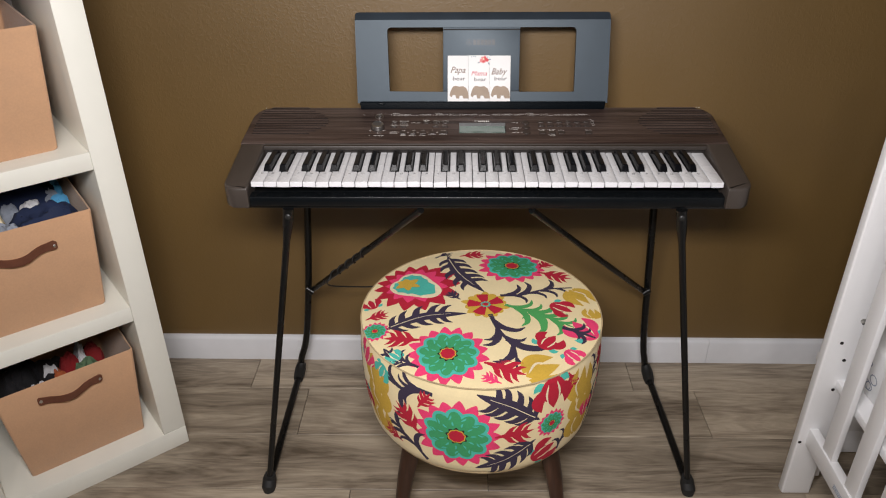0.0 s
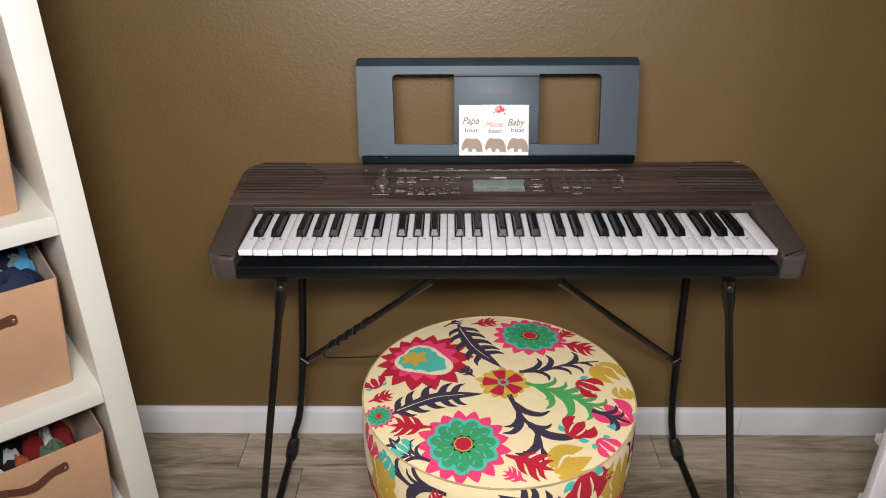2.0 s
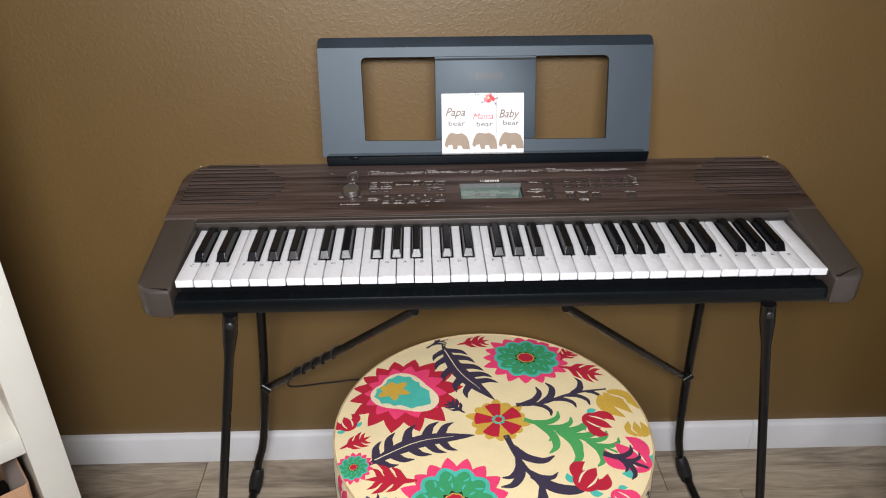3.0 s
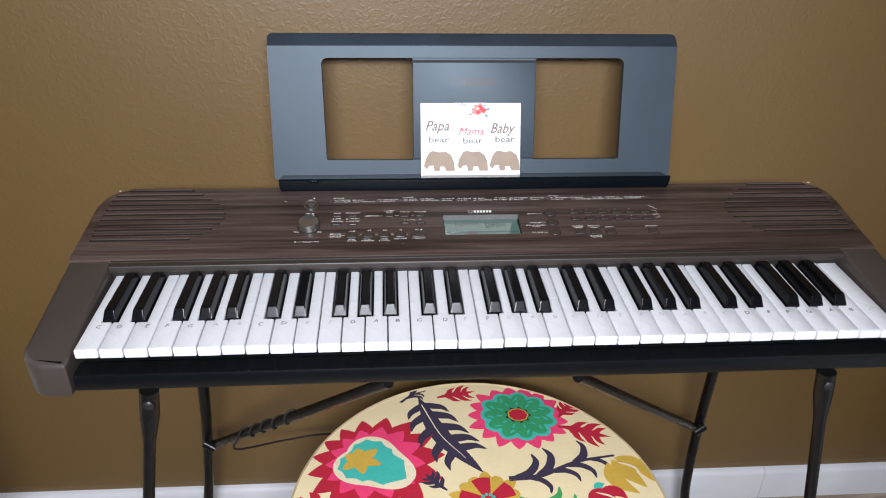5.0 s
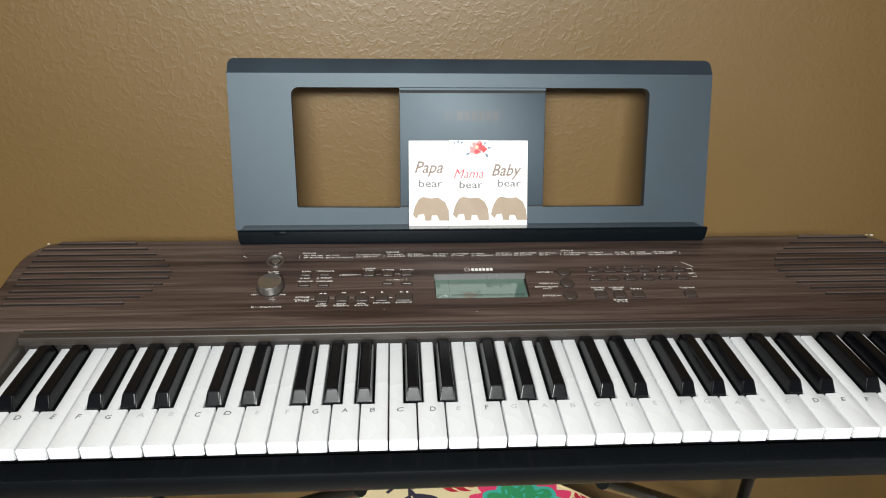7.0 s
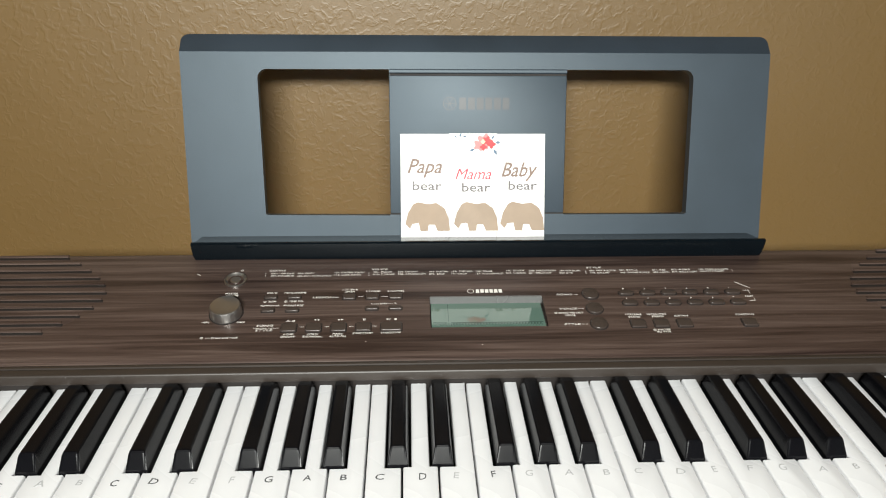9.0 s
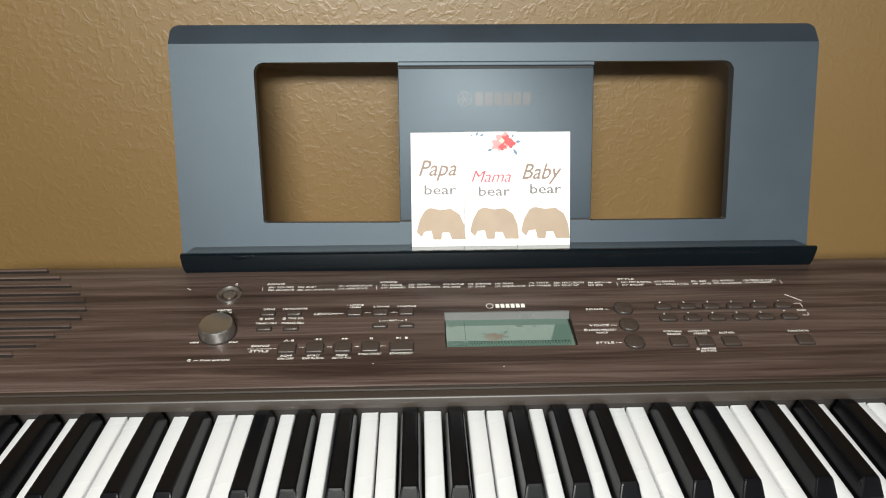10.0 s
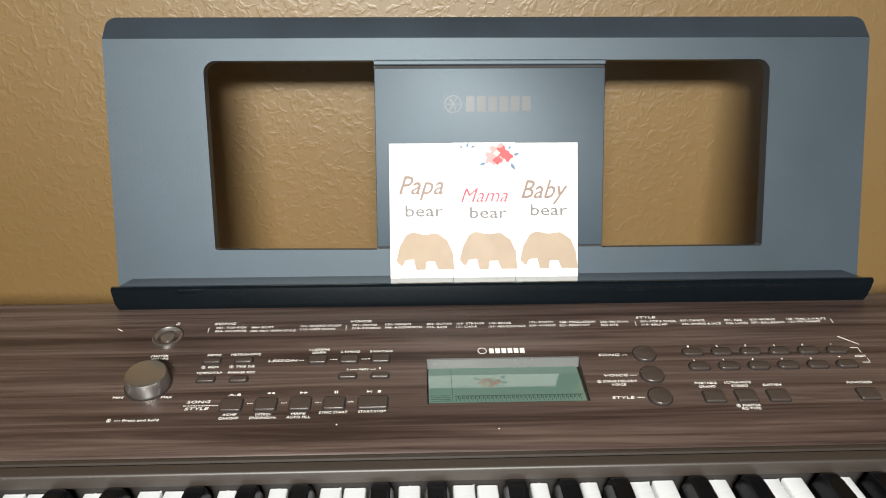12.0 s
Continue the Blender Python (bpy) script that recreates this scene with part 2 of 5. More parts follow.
def place_part(name, me, parent, label="", m=None):
    ob = new(name, me)
    if parent:
        ob.parent = parent
        ob.matrix_parent_inverse = world_of(parent).inverted()
    if m is not None:
        ob.matrix_basis = m
    return tagged(ob, label)


def part(name, bm, material, parent, label="", flat=False, m=None):
    return place_part(name, mesh_of(name, bm, material, flat), parent, label, m)


def thing(name, place, label, category, group="", kind=""):
    ob = new(name)
    ob.empty_display_size = 0.05
    ob.matrix_basis = Matrix.Translation(place)
    return tagged(ob, label, category, group, kind)


def solid(name, bm, material, label, category, group="", kind="", flat=False):
    return tagged(new(name, mesh_of(name, bm, material, flat)), label, category, group, kind)


def add_box(bm, x0, x1, y0, y1, z0, z1, bevel=0.0, m=None, seg=2):
    out = bmesh.ops.create_cube(bm, size=1)
    vs = out["verts"]
    bmesh.ops.transform(bm, matrix=Matrix.Translation(((x0 + x1) / 2, (y0 + y1) / 2, (z0 + z1) / 2)) @ Matrix.Diagonal((x1 - x0, y1 - y0, z1 - z0, 1)), verts=vs)
    if bevel:
        es = list({e for v in vs for e in v.link_edges})
        r = bmesh.ops.bevel(bm, geom=es, offset=bevel, segments=seg, profile=0.5, affect="EDGES")
        vs = list({v for f in r["faces"] for v in f.verts} | {v for v in vs if v.is_valid})
    if m is not None:
        bmesh.ops.transform(bm, matrix=m, verts=vs)
    return bm


def box(*a, **k):
    return add_box(bmesh.new(), *a, **k)


def rings(bm, loops, cap0=True, cap1=True, closed=True):
    """Skins a list of loops with the same number of points."""
    rows = [[bm.verts.new(p) for p in lp] for lp in loops]
    n = len(rows[0])
    for a, b in zip(rows, rows[1:]):
        for i in range(n if closed else n - 1):
            j = (i + 1) % n
            bm.faces.new((a[i], a[j], b[j], b[i]))
    if cap0:
        bm.faces.new(rows[0][::-1])
    if cap1:
        bm.faces.new(rows[-1])
    return bm


def rounded(pts, radii, seg=6):
    """A plan outline with its corners rounded."""
    out, n = [], len(pts)
    for i, p in enumerate(pts):
        r = radii[i] if isinstance(radii, (list, tuple)) else radii
        p, a, b = Vector(p), Vector(pts[i - 1]), Vector(pts[(i + 1) % n])
        if r <= 0:
            out.append(p)
            continue
        u, v = (a - p).normalized(), (b - p).normalized()
        half = u.angle(v) / 2
        d = r / math.tan(half)
        c = p + (u + v).normalized() * (r / math.sin(half))
        s, e = p + u * d - c, p + v * d - c
        for k in range(seg + 1):
            w = s.slerp(e, k / seg) if s.angle(e) > 1e-4 else s
            out.append(c + w.normalized() * r)
    return out


def inset(pts, d):
    """The outline drawn in by d (counter-clockwise outline)."""
    out, n = [], len(pts)
    for i, p in enumerate(pts):
        a, b = pts[i - 1], pts[(i + 1) % n]
        t = (Vector(b) - Vector(a))
        t = t.normalized() if t.length > 1e-9 else Vector((1, 0))
        out.append(Vector((p[0] - t.y * d, p[1] + t.x * d)))
    return out


def slab(outline, z_low, z_top, edge=0.003, m=None, bm=None):
    """A plate over a plan outline with rounded upper and lower edges; z_top and z_low may be functions of (x, y)."""
    bm = bm or bmesh.new()
    top = z_top if callable(z_top) else (lambda x, y: z_top)
    low = z_low if callable(z_low) else (lambda x, y: z_low)
    e = edge
    loops = []
    for d, base, dz in ((e, low, 0), (e * 0.3, low, e * 0.3), (0, low, e), (0, top, -e), (e * 0.13, top, -e * 0.5), (e * 0.5, top, -e * 0.13), (e, top, 0)):
        o = inset(outline, d)
        loops.append([(p.x, p.y, base(p.x, p.y) + dz) for p in o])
    before = set(bm.verts)
    rings(bm, loops)
    if m is not None:
        bmesh.ops.transform(bm, matrix=m, verts=[v for v in bm.verts if v not in before])
    return bm


def tube(path, r, seg=10, bm=None, cap=True):
    """A round bar along a path; r is one radius or one for each point."""
    bm = bm or bmesh.new()
    pts = [Vector(p) for p in path]
    n = len(pts)
    rs = r if isinstance(r, (list, tuple)) else [r] * n
    tan = [(pts[min(i + 1, n - 1)] - pts[max(i - 1, 0)]).normalized() for i in range(n)]
    up = Vector((0, 0, 1)) if abs(tan[0].z) < 0.9 else Vector((1, 0, 0))
    side = tan[0].cross(up).normalized()
    loops = []
    for i in range(n):
        side = (side - tan[i] * side.dot(tan[i])).normalized()
        other = tan[i].cross(side)
        loops.append([pts[i] + (side * math.cos(a) + other * math.sin(a)) * rs[i] for a in (2 * math.pi * k / seg for k in range(seg))])
    return rings(bm, loops, cap, cap)


def lathe(profile, seg=40, m=None, bm=None, cap0=True, cap1=True):
    """Turns (radius, height) pairs about z."""
    bm = bm or bmesh.new()
    before = set(bm.verts)
    rings(bm, [[(r * math.cos(2 * math.pi * k / seg), r * math.sin(2 * math.pi * k / seg), z) for k in range(seg)] for r, z in profile], cap0, cap1)
    if m is not None:
        bmesh.ops.transform(bm, matrix=m, verts=[v for v in bm.verts if v not in before])
    return bm


def bend(path, steps=8):
    """A smooth curve through the points."""
    p = [Vector(q) for q in path]
    p = [2 * p[0] - p[1]] + p + [2 * p[-1] - p[-2]]
    out = []
    for i in range(1, len(p) - 2):
        for k in range(steps):
            t = k / steps
            out.append(0.5 * (2 * p[i] + (p[i + 1] - p[i - 1]) * t + (2 * p[i - 1] - 5 * p[i] + 4 * p[i + 1] - p[i + 2]) * t * t + (3 * p[i] - p[i - 1] - 3 * p[i + 1] + p[i + 2]) * t ** 3))
    out.append(p[-2])
    return out


def lettering(text, size, depth=0.00012, shear=0.0, space=1.0, bold=0.0):
    """A mesh of built-in letters lying in the xy plane, starting at the origin, with its width."""
    cu = bpy.data.curves.new("lettering", "FONT")
    cu.body, cu.size, cu.extrude, cu.shear, cu.space_character, cu.resolution_u, cu.offset = text, size, depth, shear, space, 2, bold
    ob = bpy.data.objects.new("lettering", cu)
    scene.collection.objects.link(ob)
    me = bpy.data.meshes.new_from_object(ob.evaluated_get(bpy.context.evaluated_depsgraph_get()))
    bpy.data.objects.remove(ob)
    bpy.data.curves.remove(cu)
    xs = [v.co.x for v in me.vertices] or [0]
    return me, min(xs), max(xs)


def fit_text(text, width, name, material, parent, m, shear=0.0, cap=None, label="", depth=0.00012, bold=0.0):
    """Letters drawn to a given width (and cap height, if given), laid at the pose m."""
    me, a, b = lettering(text, 0.01, 0.0001, shear, 1.0, bold)
    sx = width / max(b - a, 1e-6)
    sy = cap / 0.0069 if cap else sx
    me.transform(Matrix.Diagonal((sx, sy, depth / 0.0001, 1)) @ Matrix.Translation((-a, 0, 0)))
    me.materials.clear()
    me.materials.append(material)
    return place_part(name, me, parent, label, m)


# ---- the room ----
tagged(new("floor", mesh_of("floor", box(-ROOM_X, ROOM_X, ROOM_Y0, WALL_Y + 0.1, -0.12, -0.004), M_GROUT)), "grey wood-look plank floor", "floor", kind="structure")
FLOOR = bpy.data.objects["floor"]
solid("wall_north", box(-ROOM_X - 0.12, ROOM_X + 0.12, 0, 0.12, -0.004, CEIL + 0.1, m=pose(0, WALL_Y, 0, 0, 0, WALL_TURN)), M_WALL, "brown eggshell-painted wall with an orange-peel texture", "wall", kind="structure")
# unseen walls and ceiling added to close the room, darkened against bounce
solid("wall_south", box(-ROOM_X - 0.12, ROOM_X + 0.12, ROOM_Y0 - 0.12, ROOM_Y0, -0.004, CEIL + 0.1), M_ROOM, "plain unseen wall added behind the camera, dark to cut bounce", "wall", kind="structure")
solid("wall_west", box(-ROOM_X - 0.12, -ROOM_X, ROOM_Y0, WALL_Y + 0.035, -0.004, CEIL + 0.1), M_ROOM, "plain unseen side wall added to close the room, dark to cut bounce", "wall", kind="structure")
solid("wall_east", box(ROOM_X, ROOM_X + 0.12, ROOM_Y0, WALL_Y + 0.035, -0.004, CEIL + 0.1), M_ROOM, "plain unseen side wall added to close the room, dark to cut bounce", "wall", kind="structure")
solid("ceiling", box(-ROOM_X, ROOM_X, ROOM_Y0, WALL_Y + 0.05, CEIL, CEIL + 0.1), M_CEIL, "plain unseen ceiling added to close the room, grey to cut bounce", "ceiling", kind="structure")
base = thing("baseboard", (0, WALL_Y, 0), "white painted baseboard along the brown wall", "baseboard", kind="structure")
for x0, x1 in ((-ROOM_X, 0.6325), (0.6335, ROOM_X)):
    prof = [(0, 0.0), (-0.013, 0.0), (-0.013, 0.066), (-0.011, 0.072), (-0.006, 0.076), (0, 0.077)]
    part("board", rings(bmesh.new(), [[pose(0, WALL_Y, 0, 0, 0, WALL_TURN) @ Vector((x, y, z)) for y, z in prof] for x in (x0, x1)]), M_TRIM, base)

# added fixture with a glowing shade, housing the ceiling fill light
lamp = thing("added_ceiling_lamp", (LAMP.x, LAMP.y, CEIL), "added unseen round flush ceiling lamp with a glowing frosted shade, round the fill light", "lamp")
M_GLOW, gn, gl, gb = nodes_of("added_lamp_glow")
gb.inputs["Emission Color"].default_value, gb.inputs["Emission Strength"].default_value = (1, 0.96, 0.9, 1), 1.5
part("base_plate", lathe([(0.06, CEIL - 0.02), (0.17, CEIL - 0.02), (0.18, CEIL)]), M_TRIM, lamp, m=Matrix.Translation((LAMP.x, LAMP.y, 0)))
part("shade", lathe([(0.02, CEIL - 0.1), (0.1, CEIL - 0.085), (0.15, CEIL - 0.05), (0.165, CEIL - 0.021)]), M_GLOW, lamp, m=Matrix.Translation((LAMP.x, LAMP.y, 0)))

# ---- the digital piano ----
SLOPE = math.degrees(math.atan(0.21))
PANEL = pose(0, 0.1462, 0.762, SLOPE)


def panel_z(x, y):
    return 0.762 + 0.21 * (y - 0.1462)


piano = thing("keyboard", (0, 0.14, 0.69), "dark walnut-finish digital piano keyboard on a folding stand", "keyboard")
plan = rounded([(-0.4735, 0.1485), (0.4705, 0.1485), (0.4665, 0.2805), (-0.4685, 0.2805)], [0, 0, 0.042, 0.042], 8)
DX0, DX1, DV0, DV1 = -0.0486, 0.0446, 0.0378, 0.0735
shell = slab(plan, 0.6985, panel_z, 0.006)
shell.normal_update()
lid = max(shell.faces, key=lambda f: f.calc_area() if f.normal.z > 0.9 else 0)
rim_edges = list(lid.edges)
shell.faces.remove(lid)
# the recess of the display goes down through the panel
top_ring = [shell.verts.new(PANEL @ Vector(p)) for p in ((DX0, DV0, 0), (DX1, DV0, 0), (DX1, DV1, 0), (DX0, DV1, 0))]
low_ring = [shell.verts.new(PANEL @ Vector(p)) for p in ((DX0, DV0, -0.008), (DX1, DV0, -0.008), (DX1, DV1, -0.008), (DX0, DV1, -0.008))]
hole_edges = [shell.edges.new((top_ring[k], top_ring[(k + 1) % 4])) for k in range(4)]
bmesh.ops.triangle_fill(shell, edges=rim_edges + hole_edges, use_beauty=True)
for k in range(4):
    shell.faces.new((top_ring[k], top_ring[(k + 1) % 4], low_ring[(k + 1) % 4], low_ring[k]))
shell.faces.new(low_ring)
bmesh.ops.recalc_face_normals(shell, faces=shell.faces)
panel = part("control_panel", shell, M_PANEL, piano, "walnut-grained control panel with white printing")
for s in (-1, 1):
    pts = [(s * 0.4265, -0.008), (s * 0.4725, -0.008), (s * 0.4725, 0.1478), (s * 0.4265, 0.1478)]
    if s < 0:
        pts = pts[::-1]
    rad = [0.002, 0.026, 0, 0.0] if s > 0 else [0, 0, 0.026, 0.002]
    part("end_cheek", slab(rounded(pts, rad, 8), 0.6985, lambda x, y: 0.7398 + 0.142 * (y + 0.008), 0.005), M_CHEEK, piano)
# the strip between keys and panel
prof = [(0.1510, 0.7525), (0.1385, 0.7525), (0.1379, 0.7530), (0.1381, 0.7592), (0.1386, 0.7602), (0.1394, 0.7606), (0.1446, 0.7613), (0.1450, 0.7598), (0.1466, 0.7598), (0.1470, 0.7614), (0.1484, 0.7617), (0.1510, 0.7610)]
part("key_strip", rings(bmesh.new(), [[(x, y, z) for y, z in prof] for x in (-0.4263, 0.4263)]), M_STRIP, piano, "satin brown strip above the keys")
prof = [(0.022, 0.6995), (0.022, 0.7190), (0.0060, 0.7190), (0.0022, 0.7180), (0.0005, 0.7145), (0.0005, 0.7035), (0.0025, 0.6995)]
part("front_rail", rings(bmesh.new(), [[(x, y, z) for y, z in prof] for x in (-0.4262, 0.4262)]), M_RAIL, piano, "matt black front rail with smudges")
part("key_bed", box(-0.4262, 0.4262, 0.0225, 0.175, 0.700, 0.7135), M_BLACK, piano)
part("underside", box(-0.455, 0.455, 0.012, 0.268, 0.6895, 0.6983, bevel=0.003), M_BLACK, piano)

# dark bar put in for the shade between key backs and strip
part("key_gap_shade", box(-0.4262, 0.4262, 0.1442, 0.1474, 0.7137, 0.7522), M_SLOT, piano, "dark bar standing in for the shade in the gap behind the keys")

# keys
PITCH = 0.0235
KEY_FRONT, KEY_DROP = 0.0085, -0.0018
WHITE = "CDEFGAB"
SHARP_AFTER = {"C": -0.0026, "D": 0.0026, "F": -0.0032, "G": 0.0, "A": 0.0032}
SLOT = 0.0158
key_meshes = {}


def white_key_mesh(cl, cr):
    """A white key with its left and right notches cl, cr; its left edge at x = 0, its front at y = 0."""
    g, w, d, back = 0.00065, PITCH, 0.0452, 0.1352
    pts = [(g, 0), (w - g, 0), (w - g, d), (w - g - cr, d), (w - g - cr, back), (g + cl, back), (g + cl, d), (g, d)]
    if cr < 0.001:
        pts = [p for p in pts if p not in ((w - g, d), (w - g - cr, d))]
    if cl < 0.001:
        pts = [p for p in pts if p not in ((g + cl, d), (g, d))]
    b = bmesh.new()
    loops = [[(p.x, p.y, z) for p in inset([Vector(q) for q in pts], e)] for e, z in ((0, 0.7370), (0, 0.7458), (0.0003, 0.7466), (0.0009, 0.747))]
    rings(b, loops, cap0=False)
    # the lip at the front edge
    add_box(b, g + 0.0003, w - g - 0.0003, -0.0012, 0.0006, 0.7372, 0.7467, bevel=0.0004, seg=1)
    # the slim tongue that runs on under the strip
    if cr < 0.001 or cl >= 0.001:
        xt = (g + cl + w - g - cr) / 2 if cr >= 0.001 else w - g - 0.0006
        add_box(b, xt - 0.0005, xt + 0.0005, back - 0.0005, back + 0.006, 0.7440, 0.7468)
    return mesh_of("white_key", b, M_WHITEKEY)


def black_key_mesh():
    """A black key: slanting front, bowed shoulders, its top dipping to a rounded back."""
    b = bmesh.new()
    loops = []
    for y, hw, tw, top in ((0.0, 0.0068, 0.0062, 0.7486), (0.0054, 0.0068, 0.0050, 0.7576), (0.0062, 0.0068, 0.0047, 0.7585), (0.0074, 0.0068, 0.0046, 0.7588),
                           (0.0450, 0.0067, 0.0046, 0.7582), (0.0750, 0.0066, 0.0046, 0.7574), (0.0800, 0.0066, 0.0045, 0.7568), (0.0825, 0.0065, 0.0042, 0.7556), (0.0838, 0.0064, 0.0036, 0.7530)):
        c = min(0.0011, (top - 0.7482) * 0.5)
        loops.append([(-hw, y, 0.7320), (-hw, y, 0.7478), (-tw - 0.0004, y, top - c), (-tw + 0.0004, y, top - c * 0.25), (-tw + 0.0013, y, top), (tw - 0.0013, y, top), (tw - 0.0004, y, top - c * 0.25), (tw + 0.0004, y, top - c), (hw, y, 0.7478), (hw, y, 0.7320)])
    rings(b, loops, closed=False)
    bmesh.ops.recalc_face_normals(b, faces=b.faces)
    return mesh_of("black_key", b, M_BLACKKEY, flat=True)


black_mesh = black_key_mesh()
X_LEFT = -18 * PITCH
CLEAR = {"0C", "0D", "0E", "0F", "0G", "1C", "1D", "1G", "1A", "1B", "2C", "2D", "2F", "4D", "4E", "4F", "4G", "4A", "4B"}
letter_cache = {}
for i in range(36):
    note, octave = WHITE[i % 7], i // 7
    x = X_LEFT + i * PITCH
    left = WHITE[(i - 1) % 7]
    cl = SLOT / 2 + SHARP_AFTER[left] if left in SHARP_AFTER and i > 0 else 0
    cr = SLOT / 2 - SHARP_AFTER[note] if note in SHARP_AFTER and i < 35 else 0
    kind = (round(cl, 5), round(cr, 5))
    if kind not in key_meshes:
        key_meshes[kind] = white_key_mesh(*kind)
    dip = KEY_DROP - 0.0003 * ((i * 7) % 3)
    key = place_part("white_key", key_meshes[kind], piano, m=Matrix.Translation((x, KEY_FRONT, dip)))
    clear = f"{octave}{note}" in CLEAR
    tag = (note, clear)
    if tag not in letter_cache:
        me, a, b_ = lettering(note, 0.0085, 0.00006, 0.12)
        me.transform(Matrix.Translation((-(a + b_) / 2, 0, 0)))
        me.materials.clear()
        me.materials.append(M_PENCIL if clear else M_FADED)
        letter_cache[tag] = me
    rng = random.Random(i)
    place_part("letter_mark", letter_cache[tag], key, "pencilled note letter" if clear else "half-erased pencilled note letter",
               pose(x + PITCH / 2 + rng.uniform(-0.0025, 0.0015), KEY_FRONT + 0.0345 + rng.uniform(-0.001, 0.001), 0.7471 + dip, 0, 0, rng.uniform(-9, 9)) @ Matrix.Diagonal((rng.uniform(0.85, 1.1), rng.uniform(0.8, 1.0), 1, 1)))
    if note in SHARP_AFTER and i < 35:
        place_part("black_key", black_mesh, piano, m=Matrix.Translation((x + PITCH + SHARP_AFTER[note], KEY_FRONT + 0.0458, KEY_DROP)))

# loudspeaker grilles: ribs with dark slots between
for s in (-1, 1):
    grille = part("speaker_grille", slab(rounded([(s * 0.385 - 0.062, 0.188), (s * 0.385 + 0.062, 0.188), (s * 0.385 + 0.062, 0.266), (s * 0.385 - 0.062, 0.266)], 0.02), lambda x, y: panel_z(x, y) - 0.004, lambda x, y: panel_z(x, y) + 0.00015, 0.0008), M_PANEL, panel)
    for k in range(11):
        v = 0.036 + k * 0.0093
        f = k / 10
        outer = 0.4590 - 0.010 * f ** 2 - (0.012 if k == 10 else 0)
        inner = 0.345 - 0.034 * math.sin(math.pi * min(1, f * 1.1)) + 0.012 * (k == 10)
        b = bmesh.new()
        x0, x1 = sorted((s * inner, s * outer))
        add_box(b, x0, x1, v - 0.0012, v + 0.0012, -0.001, 0.0004, m=PANEL)
        part("slot", b, M_SLOT, grille)
        b = bmesh.new()
        rings(b, [[(x, v + 0.0034 + 0.0018 * math.cos(a), 0.0006 * math.sin(a)) for a in (math.pi * j / 6 for j in range(7))] for x in (x0 + 0.002, x1 - 0.002)])
        bmesh.ops.transform(b, matrix=PANEL, verts=b.verts)
        part("rib", b, M_PANEL, grille)


# controls
def button(name, x, v, w, h, r, height=0.0017, label=""):
    v -= 0.0013
    key = (round(w, 4), round(h, 4), round(r, 4), height)
    if key not in button_cache:
        b = slab(rounded([(-w / 2, -h / 2), (w / 2, -h / 2), (w / 2, h / 2), (-w / 2, h / 2)], r, 5), -0.001, height, min(0.0008, r * 0.6))
        button_cache[key] = mesh_of("button", b, M_BUTTON)
        b = slab(rounded([(-w / 2 - 0.0006, -h / 2 - 0.0006), (w / 2 + 0.0006, -h / 2 - 0.0006), (w / 2 + 0.0006, h / 2 + 0.0006), (-w / 2 - 0.0006, h / 2 + 0.0006)], r + 0.0004, 5), -0.001, 0.00025, 0.0001)
        gap_cache[key] = mesh_of("button_gap", b, M_SLOT)
    ob = place_part(name, button_cache[key], panel, label, PANEL @ Matrix.Translation((x, v, 0)))
    place_part("button_gap", gap_cache[key], ob, m=PANEL @ Matrix.Translation((x, v, 0)))
    return ob


button_cache, gap_cache = {}, {}
for x, v in ((-0.1777, 0.0767), (-0.1587, 0.0767), (-0.1780, 0.0608), (-0.1588, 0.0608), (-0.0953, 0.0621), (-0.0762, 0.0621)):
    button("button", x, v, 0.0103, 0.0040, 0.0012)
for x in (-0.1143, -0.0954, -0.0763):
    button("button", x, 0.0764, 0.0104, 0.0062, 0.0012)
for x in (-0.1589, -0.1397, -0.1204, -0.1012):
    button("button", x, 0.0402, 0.0118, 0.0092, 0.0012)
button("button", -0.0794, 0.0402, 0.0165, 0.0092, 0.0012)
for v in (0.0768, 0.0588, 0.0408):
    button("round_button", 0.0852, v, 0.0136, 0.0128, 0.0063, 0.0019)
for k in range(6):
    button("number_button", 0.1155 + 0.0181 * k, 0.0776, 0.0125, 0.0054, 0.0026, 0.0019)
    button("number_button", 0.1159 + 0.0181 * k, 0.0650, 0.0125, 0.0056, 0.0027, 0.0019)
for x in (0.1165, 0.1352, 0.1540, 0.2069):
    button("button", x, 0.0403, 0.0118, 0.0086, 0.0012)
b = lathe([(0.0126, -0.001), (0.0126, 0.001), (0.0120, 0.0075), (0.0113, 0.0087), (0.0100, 0.0091), (0.002, 0.0087)], 36, PANEL @ Matrix.Translation((-0.2103, 0.0570, 0)))
knob = part("volume_knob", b, M_KNOB, panel, "brushed bronze volume knob")
part("knob_gap", lathe([(0.0136, -0.001), (0.0136, 0.0003)], 36, PANEL @ Matrix.Translation((-0.2103, 0.0570, 0))), M_SLOT, knob)
b = lathe([(0.0092, -0.001), (0.0092, 0.0014), (0.0084, 0.0017), (0.0060, -0.0004), (0.0042, -0.0006), (0.0042, 0.0007), (0.0030, 0.0010), (0.0006, 0.0006)], 32, PANEL @ Matrix.Translation((-0.2103, 0.0980, 0)))
part("power_button", b, M_KNOB, panel, "dished bronze power button")

# display: glass lying flatter than the panel, its back edge sunk under a bright rear wall
SCREEN = PANEL @ pose(0, DV0 + 0.0004, -0.0006, -7.6)
display = part("display", box(DX0 + 0.0004, DX1 - 0.0004, 0, 0.0352, -0.0016, -0.0004, m=SCREEN), M_SLOT, panel, "greenish liquid-crystal display behind glass")
b = bmesh.new()
